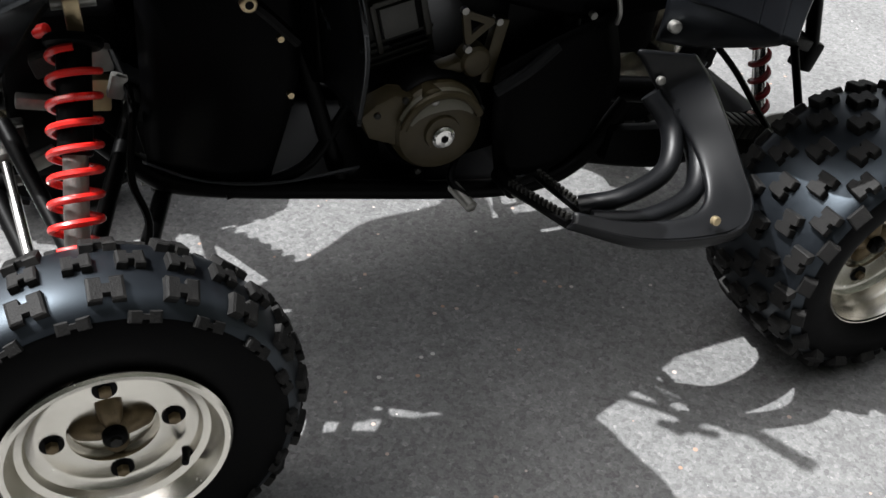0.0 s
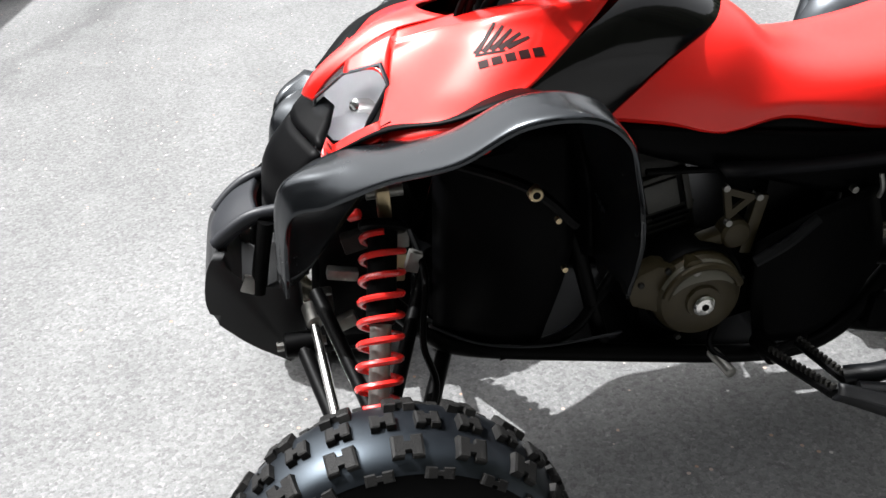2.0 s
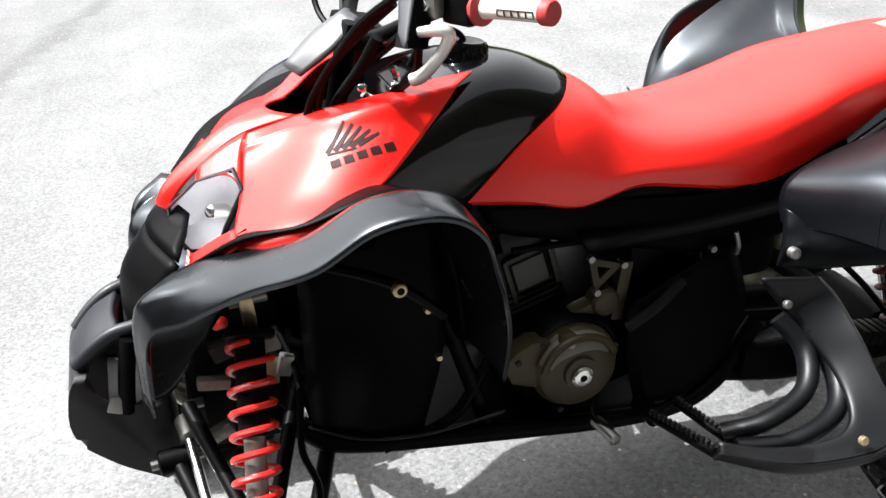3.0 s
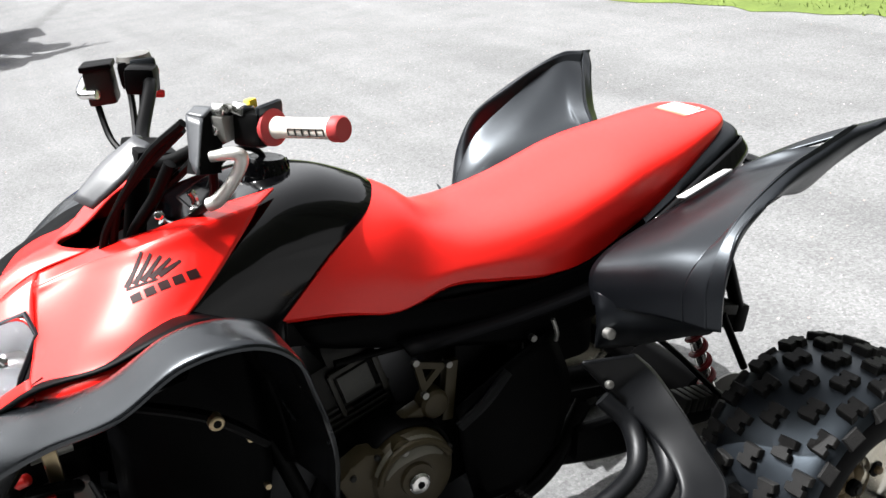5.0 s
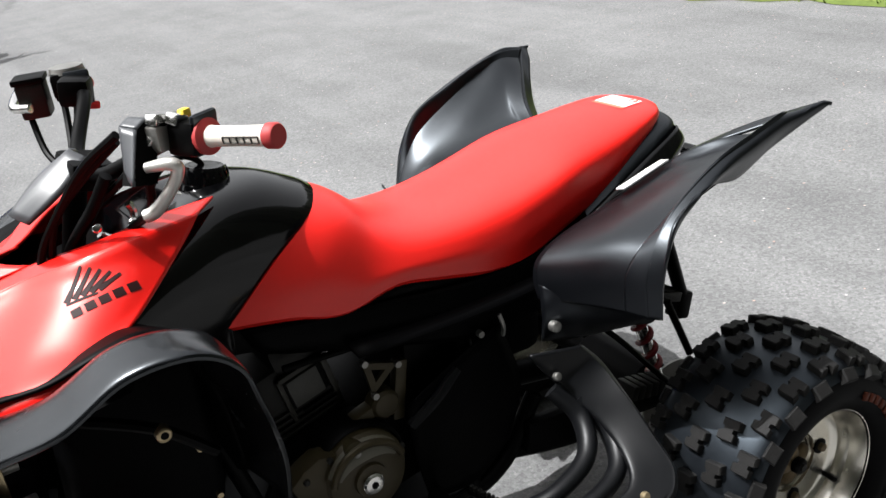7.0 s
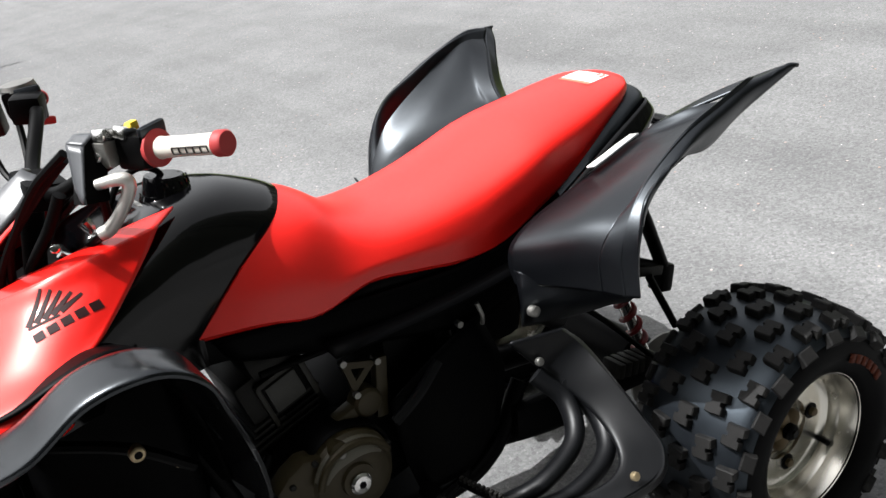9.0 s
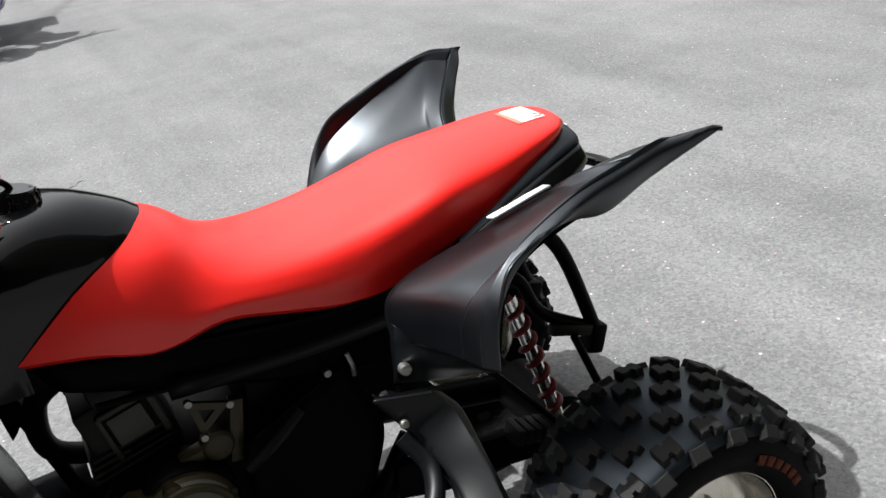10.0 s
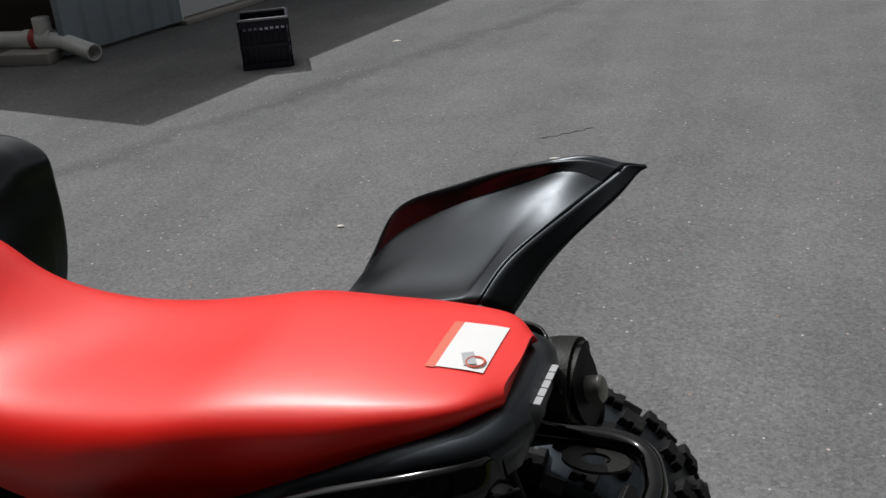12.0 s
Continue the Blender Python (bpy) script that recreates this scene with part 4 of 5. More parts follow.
part("gear_lever", tube([(-.02, -.165, .40), (-.06, -.20, .352), (-.045, -.245, .338)], .006, 14, 8), BLACK_METAL, quad)
part("lever_tip", rod((-.058, -.205, .340), (-.045, -.262, .330), .0105, 12, .003), DULL_METAL, quad)
part("engine_hose", tube([(-.18, -.11, .50), (-.24, -.15, .45), (-.30, -.165, .395), (-.42, -.175, .38)], .010, 24, 10), BLACK_METAL, quad)
part("side_strut", tube([(.02, -.175, .485), (.07, -.185, .52), (.12, -.18, .555)], .010, 12, 8), GREY_PLASTIC, quad)
part("air_box", box((.30, .26, .22), (.20, 0, .60), (0, 4, 0), .03), BLACK_METAL, quad)
# hidden sheet added under the seat to shade the ground below
part("sun_block_sheet", smooth_sheet([[(x, y, z + .02 * math.cos(y * 7)) for y in (-.20, -.10, 0, .10, .20)] for x, z in ((-.06, .66), (.15, .645), (.35, .650), (.52, .690), (.64, .735))], 20, 12), DARK_PLASTIC, quad, "added black sheet under the seat that keeps the sun off the ground", mods=SHELL)
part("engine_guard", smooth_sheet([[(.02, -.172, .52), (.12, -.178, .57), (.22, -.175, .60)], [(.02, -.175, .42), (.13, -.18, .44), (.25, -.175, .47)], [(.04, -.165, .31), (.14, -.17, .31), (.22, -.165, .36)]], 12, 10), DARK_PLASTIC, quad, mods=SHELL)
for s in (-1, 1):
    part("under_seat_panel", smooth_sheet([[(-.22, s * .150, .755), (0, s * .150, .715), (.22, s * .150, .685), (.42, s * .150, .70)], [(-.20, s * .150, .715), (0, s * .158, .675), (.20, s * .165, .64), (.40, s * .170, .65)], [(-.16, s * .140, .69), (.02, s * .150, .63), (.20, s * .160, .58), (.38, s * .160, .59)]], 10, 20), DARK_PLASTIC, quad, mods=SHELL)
part("fuel_tap", tube([(.215, -.190, .585), (.213, -.198, .605), (.208, -.196, .63)], .004, 8, 8), DULL_METAL, quad)
part("panel_bolt", rod((.175, -.175, .60), (.175, -.186, .60), .006, 10), DULL_METAL, quad)


# ---------------------------------------------------------------- foot rests and heel guards
for s in (-1, 1):
    inner_edge = [(.218, .266, .576), (.258, .284, .512), (.284, .342, .462), (.284, .403, .426), (.262, .450, .402), (.215, .462, .390), (.130, .438, .386), (.055, .400, .394)]
    outer_edge = [(.326, .272, .544), (.346, .290, .515), (.343, .350, .478), (.343, .415, .425), (.341, .462, .378), (.290, .490, .356), (.150, .472, .360), (.045, .405, .374)]
    rows = []
    for a, b in zip(inner_edge, outer_edge):
        a, b = np.array(a), np.array(b)
        swell = np.array((.10, .72, .62)) * min(.016, .22 * np.linalg.norm(b - a))
        rows.append([tuple(p * (1, s, 1)) for p in (a - swell * .6, a, a * .62 + b * .38 + swell * .75, a * .30 + b * .70 + swell * 1.35, a * .25 + b * .75 + swell * 1.38, a * .08 + b * .92 + swell * .45, b - swell * .5)])
    guard = part("heel_guard", smooth_sheet(rows, 64, 30), GREY_PLASTIC, quad, "black plastic heel guard with scuffed ridge", mods=(("SOLIDIFY", {"thickness": 0.006, "offset": 0.0}),))
    for rib in ([(.245, s * .275, .500), (.268, s * .315, .455), (.235, s * .365, .415), (.150, s * .385, .395), (.090, s * .36, .375)], [(.275, s * .300, .478), (.300, s * .345, .430), (.265, s * .405, .392), (.17, s * .425, .378), (.090, s * .40, .375)]):
        part("guard_rib", tube(rib, .019, 28, 12, flat=.8), GREY_PLASTIC, guard)
    for at in ((.248, .284, .528), (.246, .486, .400)):
        part("guard_bolt", rod((at[0], s * at[1], at[2]), (at[0], s * (at[1] + .010), at[2] + .004), .0075, 12, .002), AMBER if at[1] > .4 else DULL_METAL, guard)
    peg = part("foot_rest", tube([(.035, s * .225, .332), (.060, s * .385, .362), (.098, s * .385, .365), (.082, s * .235, .350), (.045, s * .228, .335)], .008, 0, 8), BLACK_METAL, quad, "serrated steel foot rest")
    for k in range(14):
        f = k / 13
        for a, b in (((.035, .235, .345), (.060, .380, .374)), ((.082, .240, .360), (.098, .380, .375))):
            x, y, z = np.array(a) + (np.array(b) - np.array(a)) * f
            part("tooth", box((.008, .006, .010), (x, s * y, z), (0, 0, 8), .001), ENGINE_GREY, peg)
    part("peg_bracket", rod((.045, s * .17, .322), (.045, s * .235, .326), .017, 14, .004), BLACK_METAL, quad)
    part("peg_bolt", rod((.045, s * .232, .324), (.045, s * .242, .324), .008, 12, .002), DULL_METAL, quad)

# ---------------------------------------------------------------- rear fenders
# stations from the front foot to the rear crease: inner edge, trough, slope, crease, roll-over, outer edge, lip
# rows of inner edge, crest, roll-over and outer edge; the dished face between inner edge and crest is filled in
FENDER_LINES = [
    [(.280, .215, .640), (.335, .415, .655), (.345, .432, .655), (.350, .438, .655)],
    [(.282, .204, .676), (.342, .410, .715), (.352, .430, .712), (.354, .437, .706)],
    [(.298, .202, .706), (.370, .410, .768), (.372, .430, .765), (.366, .436, .755)],
    [(.355, .204, .732), (.425, .402, .808), (.420, .422, .806), (.395, .430, .806)],
    [(.480, .204, .757), (.520, .396, .850), (.512, .412, .842), (.490, .402, .824)],
    [(.575, .204, .778), (.612, .392, .871), (.600, .402, .855), (.582, .380, .806)],
    [(.596, .204, .781), (.676, .390, .884), (.682, .400, .874), (.662, .384, .838)],
]
REAR_FENDER = []
for (inner, crest, roll, edge), depth in zip(FENDER_LINES, (-.3, -.4, -.3, .4, 1, 1, 1)):
    a, e = np.array(inner), np.array(crest)
    REAR_FENDER.append([inner] + [tuple(a + (e - a) * f - np.array((0, 0, dip * depth))) for f, dip in ((.33, .010), (.62, .016), (.84, .012))] + [crest, roll, edge])
REAR_FENDER.append([(.614, .200, .785), (.628, .243, .812), (.655, .287, .833), (.687, .328, .851), (.716, .370, .870), (.752, .408, .892), (.774, .414, .890)])
# the far rear fender is bent a little inwards and lower in front: inner edge, trough, slope, crease, crest, roll-over, outer edge
FAR_FENDER = [
    [(0.25, 0.232, 0.64), (0.275, 0.275, 0.634), (0.315, 0.325, 0.632), (0.345, 0.365, 0.632), (0.36, 0.385, 0.63), (0.37, 0.398, 0.626), (0.374, 0.402, 0.62)],
    [(0.25, 0.226, 0.7), (0.278, 0.275, 0.694), (0.325, 0.33, 0.655), (0.352, 0.37, 0.668), (0.365, 0.39, 0.682), (0.376, 0.404, 0.686), (0.382, 0.406, 0.674)],
    [(0.28, 0.21, 0.72), (0.318, 0.27, 0.7), (0.358, 0.325, 0.692), (0.382, 0.37, 0.722), (0.391, 0.393, 0.742), (0.4, 0.412, 0.75), (0.405, 0.414, 0.738)],
    [(0.375, 0.204, 0.738), (0.398, 0.27, 0.73), (0.42, 0.325, 0.738), (0.434, 0.37, 0.785), (0.438, 0.395, 0.811), (0.448, 0.414, 0.811), (0.455, 0.417, 0.802)],
    [(0.48, 0.204, 0.757), (0.498, 0.27, 0.76), (0.514, 0.331, 0.794), (0.523, 0.371, 0.835), (0.531, 0.396, 0.851), (0.535, 0.414, 0.852), (0.537, 0.418, 0.837)],
    [(0.575, 0.204, 0.778), (0.59, 0.262, 0.79), (0.609, 0.351, 0.844), (0.615, 0.384, 0.87), (0.618, 0.402, 0.879), (0.62, 0.414, 0.879), (0.612, 0.419, 0.848)],
    [(0.596, 0.204, 0.781), (0.617, 0.274, 0.811), (0.664, 0.363, 0.865), (0.681, 0.391, 0.885), (0.69, 0.404, 0.893), (0.696, 0.412, 0.898), (0.688, 0.418, 0.873)],
    [(0.614, 0.2, 0.785), (0.639, 0.261, 0.82), (0.701, 0.348, 0.86), (0.728, 0.382, 0.877), (0.743, 0.399, 0.887), (0.752, 0.408, 0.892), (0.774, 0.414, 0.89)],
]
SKIRT_END = [(.660, .184, .782), (.684, .242, .816), (.706, .282, .838), (.728, .318, .855), (.752, .360, .872), (.768, .398, .886), (.776, .413, .889)]
FAR_SKIRT_END = [(0.648, 0.222, 0.76), (0.674, 0.278, 0.798), (0.698, 0.314, 0.823), (0.722, 0.345, 0.843), (0.749, 0.378, 0.865), (0.766, 0.407, 0.883), (0.776, 0.413, 0.889)]
for s in (-1, 1):
    rows = []
    for r in REAR_FENDER if s < 0 else FAR_FENDER:
        # a steep riser stands between the dished face and the rolled outer edge
        rise = min(1.0, max(0.0, (r[4][2] - .70) / .10))
        a, b, c, d, e, f, g = (np.array(v) for v in r)
        if s > 0 and r in FAR_FENDER[-2:]:
            rise *= .3  # the rim runs out towards the tip
        foot = d + np.array((0, .016, -.006)) * rise
        head = e + np.array((0, -.002, .003)) * rise
        rows.append([tuple(v * (1, s, 1)) for v in (a, b, c, foot + (c - d) * .10, foot, head, head + (f - e) * .25, f, g)])
    fender = part("rear_fender", smooth_sheet(rows, 64, 48), FENDER_GLOSS, quad, "scuffed black plastic rear fender, swept up to a point", mods=(("SOLIDIFY", {"thickness": 0.006, "offset": 0.0}),))
    # behind the last ridge the edge is folded down, straight on the far side and hollow on the near one
    hollow, end = (.016, SKIRT_END) if s < 0 else (0, FAR_SKIRT_END)
    skirt = [[(x0 + (x1 - x0) * f, s * (y0 + (y1 - y0) * f), z0 + (z1 - z0) * f - hollow * f * (1 - f)) for (x0, y0, z0), (x1, y1, z1) in zip((REAR_FENDER if s < 0 else FAR_FENDER)[-1], end)] for f in (0, .5, 1)]
    part("fender_skirt", smooth_sheet(skirt, 6, 36), FENDER_GLOSS, fender, mods=(("SOLIDIFY", {"thickness": 0.006, "offset": 0.0}),))
    if s < 0:
        part("reflective_strip", sheet([[(x, s * (y), z + .012), (x + .004, s * (y + .016), z + .015)] for x, y, z in ((.478, .203, .762), (.515, .203, .769), (.552, .203, .777), (.587, .203, .783))]), WHITE, fender, "white reflective strip", mods=SHELL)
    lower = [[(.282, .214, .668), (.306, .300, .664), (.349, .437, .668)], [(.268, .236, .628), (.308, .290, .615), (.362, .400, .632)], [(.262, .236, .572), (.325, .252, .560), (.390, .335, .592)]]
    part("fender_panel", smooth_sheet([[(x, s * y, z) for x, y, z in r] for r in lower], 14, 14), FENDER_GLOSS, quad, mods=SHELL)
    part("fender_bolt", rod((.276, s * .250, .602), (.276, s * .266, .604), .010, 14, .002), DULL_METAL, quad)
    part("under_fender", smooth_sheet([[(.30, s * .23, .60), (.32, s * .30, .62), (.37, s * .39, .63)], [(.40, s * .20, .66), (.41, s * .28, .70), (.43, s * .38, .77)], [(.58, s * .19, .73), (.60, s * .28, .77), (.62, s * .39, .84)]], 14, 10), DARK_PLASTIC, quad, mods=SHELL)

# tail
TAIL = [
    [(.440, .150, .700), (.450, .152, .722), (.450, .10, .735), (.450, 0, .74)],
    [(.560, .140, .742), (.565, .140, .766), (.56, .09, .79), (.56, 0, .80)],
    [(.660, .126, .772), (.668, .122, .802), (.665, .085, .817), (.66, 0, .82)],
    [(.710, .104, .772), (.728, .098, .805), (.722, .072, .823), (.720, 0, .827)],
    [(.736, .056, .768), (.752, .050, .800), (.744, .04, .818), (.742, 0, .822)],
]
tail = part("tail_cover", saddle(TAIL, 26, 21, .015), BLACK_PLASTIC, quad, "black plastic tail cover behind the seat")
src = saddle(TAIL, 26, 21, .015)
tail_shell = BVHTree.FromBMesh(src)
src.free()
for k in range(5):
    spot, facing = tail_shell.ray_cast(Vector((.80, .034 - k * .0145, .850)), Vector((-.065, 0, -.042)))[:2]
    bm = box((.0125, .013, .0015), (0, 0, 0), (0, 0, 0), 0)
    bm.transform(Matrix.Translation(spot + facing * .0008) @ facing.to_track_quat("Z", "X").to_matrix().to_4x4())
    part("letter_bar", bm, GREY_PRINT, tail)
for s in (-1, 1):
    part("tail_side", smooth_sheet([[(.45, s * .172, .732), (.58, s * .160, .782), (.70, s * .128, .808), (.730, s * .086, .800)], [(.45, s * .188, .706), (.58, s * .184, .752), (.71, s * .138, .780), (.736, s * .088, .776)], [(.45, s * .180, .680), (.58, s * .175, .725), (.70, s * .122, .752), (.744, s * .078, .755)]], 10, 26), BLACK_GLOSS, quad, mods=SHELL)
part("grab_bar", tube([(.66, .085, .700), (.74, .086, .702), (.805, .085, .702), (.836, .068, .701), (.850, .030, .700), (.852, 0, .700), (.850, -.030, .700), (.836, -.068, .701), (.805, -.085, .702), (.74, -.086, .702), (.66, -.085, .700)], .0125, 60, 12), BLACK_GLOSS, quad, "black tubular grab bar")
bm = bmesh.new()
skin(bm, [[(.785 + r * .030 * math.cos(a) * 1.2, .056 + r * .022 * math.sin(a), z - .043) for a in np.linspace(0, 2 * math.pi, 20, endpoint=False)] for r, z in ((.45, .738), (1, .738), (1, .742), (.45, .742), (.45, .738))], True, False)
part("tie_down_tab", bm, ENGINE_GREY, quad, "steel tab with a hole")
silencer = part("silencer", tube([(.42, .165, .60), (.46, .165, .62), (.50, .165, .635), (.72, .165, .705), (.745, .165, .712)], [.03, .052, .060, .060, .050], 24, 28, flat=1.1), ENGINE_GREY, quad, "dull oval exhaust silencer")
part("end_cap", tube([(.735, .165, .709), (.752, .165, .714)], [.052, .046], sides=28), BLACK_METAL, silencer)
part("tail_pipe", rod((.74, .165, .705), (.772, .165, .714), .016, 20, .003), DULL_METAL, silencer)
part("tail_light", box((.03, .11, .035), (.712, 0, .752), (0, 15, 0), .008), TAIL_RED, quad)
for s in (-1, 1):
    part("subframe_tube", tube([(.60, s * .12, .70), (.655, s * .125, .62), (.715, s * .12, .43)], .014, 16, 10), BLACK_METAL, quad)
    part("subframe_tube", tube([(.50, s * .12, .64), (.56, s * .125, .60), (.60, s * .12, .52), (.70, s * .12, .45)], .012, 18, 10), BLACK_METAL, quad)
    part("strut", rod((.655, s * .135, .455), (.690, s * .16, .330), .008), BLACK_METAL, quad)
    part("rear_bracket", box((.036, .04, .060), (.708, s * .115, .425), (0, 18, 0), .008), BLACK_METAL, quad)
    part("rear_bracket", box((.09, .02, .022), (.655, s * .125, .465), (0, 20, 0), .004), ENGINE_GREY, quad)

# rear shock, swing arm and axle
SHOCK_RED = material("dark_red_spring", (0.20, 0.010, 0.014), 0.35, vary=0.15, scale=30)
top, low = (.516, -.150, .625), (.582, -.180, .315)
shock = part("rear_shock", rod(lerp(top, low, .1), lerp(top, low, .97), .013, 16), CHROME, quad, "rear shock absorber with dark red coil spring")
part("spring", helix(lerp(top, low, .08), lerp(top, low, .9), .0165, 7.5, .0046), SHOCK_RED, shock, "dark red coil spring")
part("swing_arm", tube([(.16, -.12, .33), (.40, -.13, .27), (.60, -.09, .25)], .028, 16, 12), BLACK_METAL, quad)
part("swing_arm", tube([(.16, .12, .33), (.40, .13, .27), (.60, .09, .25)], .028, 16, 12), BLACK_METAL, quad)
part("rear_axle", rod((.638, -.44, .245), (.638, .44, .245), .022, 20), BLACK_METAL, quad)
part("axle_carrier", rod((.638, -.10, .245), (.638, .10, .245), .055, 24, .01), BLACK_METAL, quad)
part("brake_disc", rod((.638, -.155, .245), (.638, -.160, .245), .085, 40), DULL_METAL, quad)
part("chain_guard", box((.34, .03, .07), (.42, -.165, .315), (0, 8, 0), .012), DARK_PLASTIC, quad)
for k in range(6):
    part("caliper_fin", box((.016, .05, .030), (.470 + .017 * k, -.21, .365 - .004 * k), (0, 20, 0), .004), ENGINE_GREY, quad)
part("hose_guide", tube([(.40, -.15, .55), (.46, -.20, .48), (.52, -.22, .40), (.57, -.24, .33)], .006, 20, 8), BLACK_METAL, quad)

# ---------------------------------------------------------------- handlebar
bar = part("handlebar", tube([(-.183, -.364, 1.091), (-.230, -.262, 1.083), (-.262, -.19, 1.072), (-.325, -.085, 1.022), (-.340, 0, 1.012), (-.325, .085, 1.022), (-.275, .19, 1.070), (-.262, .262, 1.075), (-.230, .364, 1.062)], .011, 60, 12), BLACK_METAL, quad, "black handlebar with ivory and red grips")
for s in (-1, 1):
    e, i = ((-.181, -.366, 1.091), (-.233, -.254, 1.083)) if s < 0 else ((-.232, .368, 1.060), (-.270, .250, 1.075))
    grip = part("grip", tube([lerp(i, e, .10), lerp(i, e, .16), lerp(i, e, .5), lerp(i, e, .90)], [.0148, .0133, .0126, .0132], 20, 24), GRIP_IVORY, bar, "ivory ribbed rubber grip")
    part("grip_end", tube([lerp(i, e, .885), lerp(i, e, .89), lerp(i, e, .99), lerp(i, e, 1.01)], [.0152, .0158, .0158, .0138], sides=24), GRIP_RED, grip, "dull red grip end")
    part("grip_flange", tube([lerp(i, e, -.02), lerp(i, e, .02), lerp(i, e, .07), lerp(i, e, .11)], [.019, .0235, .0235, .015], sides=24), GRIP_RED, grip, "dull red grip flange")
    axis = (np.array(e) - np.array(i)) / np.linalg.norm(np.array(e) - np.array(i))
    face = np.cross((0, 0, 1), axis) * (1 if np.cross((0, 0, 1), axis)[0] > 0 else -1)
    face /= np.linalg.norm(face)

    def around(f, deg):
        return np.array(lerp(i, e, f)) + .0134 * (math.cos(radians(deg)) * face + math.sin(radians(deg)) * np.array((0, 0, 1)))

    for k in range(6):
        f = .36 + k * .095
        part("grip_groove", tube([around(f, 168), around(f, 186), around(f, 204)], .0010, 8, 5), ENGINE_CAST, grip)
    for deg in (168, 204):
        part("grip_groove", tube([around(.36, deg), around(.6, deg), around(.835, deg)], .0010, 8, 5), ENGINE_CAST, grip)
    part("switch_box", box((.050, .050, .045), lerp(i, e, -.16), (0, 8, s * -25), .010), BLACK_METAL, bar)
    part("guard_plate", box((.010, .042, .056), (lerp(i, e, -.03)[0] + .004, lerp(i, e, -.03)[1], lerp(i, e, -.03)[2] + .004), (0, 10, s * 66), .006), BLACK_PLASTIC, bar)
perch = part("clutch_perch", box((.060, .036, .036), (-.268, -.208, 1.088), (0, 0, 28), .008), DULL_METAL, bar, "bare aluminium lever perch")
for k, (dx, dy, dz) in enumerate(((-.01, .0, .022), (.012, -.012, .02), (.02, -.01, -.006), (-.022, .006, -.002))):
    part("perch_clamp", box((.022, .020, .016), (-.268 + dx, -.222 + dy, 1.088 + dz), (12 * k, 20, 30), .004), CHROME, perch)
part("perch_button", box((.014, .012, .012), (-.244, -.230, 1.112), (0, 0, 28), .003), YELLOW, perch)
HOUSING = np.array([(-0.3042, -0.2224, 1.105), (-0.286, -0.2136, 1.1133), (-0.2864, -0.2197, 1.0953), (-0.2885, -0.2284, 1.0714), (-0.3009, -0.2435, 1.0384), (-0.332, -0.2514, 1.0459)])
bm = bmesh.new()
skin(bm, [[v + np.array(d) for v in HOUSING] for d in ((0, 0, 0), (-.008, .024, -.002))], True, True)
part("lever_housing", bm, BLACK_METAL, perch, "black lever housing")
# front and top of the black housing, their sky sheen painted as grey
part("housing_front", smooth_sheet([[(-0.319, -0.2016, 1.1093), (-0.3042, -0.2224, 1.105)], [(-0.3319, -0.2252, 1.0514), (-0.332, -0.2514, 1.0459)]], 8, 6), HOUSING_SHEEN, perch, "front face of the lever housing, sky reflection painted in grey", mods=SHELL)
part("housing_top", smooth_sheet([[(-0.319, -0.2016, 1.1093), (-0.3042, -0.2224, 1.105)], [(-0.3046, -0.1948, 1.1154), (-0.286, -0.2136, 1.1133)]], 6, 6), HOUSING_SHEEN, perch, mods=SHELL)
part("clutch_lever", tube([(-0.3088, -0.2394, 1.0606), (-0.288, -0.2586, 1.0638), (-0.2784, -0.2634, 1.059), (-0.2816, -0.2586, 1.043), (-0.2976, -0.2458, 1.0174), (-0.312, -0.2346, 1.0014), (-0.3216, -0.2266, 0.9966)], [.007, .0085, .009, .0085, .0085, .009, .009], 36, 10), LEVER_METAL, perch, "bare metal parking brake lever")
far = part("brake_reservoir", box((.046, .050, .060), (-.330, .300, 1.068), (0, 0, -20), .006), ENGINE_GREY, bar, "small dark brake fluid reservoir")
part("reservoir_cap", box((.052, .054, .010), (-.330, .300, 1.101), (0, 0, -20), .003), BLACK_METAL, far)
part("throttle_box", box((.055, .060, .050), (-.270, .290, 1.080), (0, 0, -20), .012), BLACK_METAL, far)
part("throttle_cap", tube([(-.270, .290, 1.100), (-.270, .290, 1.110)], [.030, .027], sides=20), DULL_METAL, far)
part("brake_lever", tube([(-.345, .270, 1.060), (-.365, .30, 1.060), (-.350, .36, 1.065), (-.325, .42, 1.07)], .008, 20, 10), CHROME, far)
part("thumb_throttle", box((.040, .016, .014), (-.250, .300, 1.036), (0, 15, 20), .004), GRIP_RED, far)
for pts in ([(-.345, .295, 1.04), (-.345, .25, .99), (-.335, .19, .96), (-.345, .12, .93)], [(-.29, .275, 1.08), (-.30, .24, 1.03), (-.32, .18, .98), (-.35, .10, .94)], [(-.265, .27, 1.09), (-.29, .22, 1.03), (-.33, .15, .985), (-.36, .08, .95)]):
    part("cable", tube(pts, .0055, 24, 8), BLACK_METAL, bar)
for pts in ([(-.325, -.200, 1.10), (-.365, -.155, 1.06), (-.40, -.105, 1.0), (-.43, -.07, .945), (-.445, -.06, .90)], [(-.325, -.190, 1.09), (-.37, -.14, 1.04), (-.41, -.09, .98), (-.43, -.06, .90)], [(-.28, -.20, 1.08), (-.32, -.13, 1.02), (-.365, -.08, .97), (-.40, -.05, .90)], [(-.30, -.20, 1.03), (-.30, -.16, .98), (-.33, -.11, .94), (-.37, -.08, .90)]):
    part("cable", tube(pts, .0062, 26, 8), BLACK_METAL, bar)
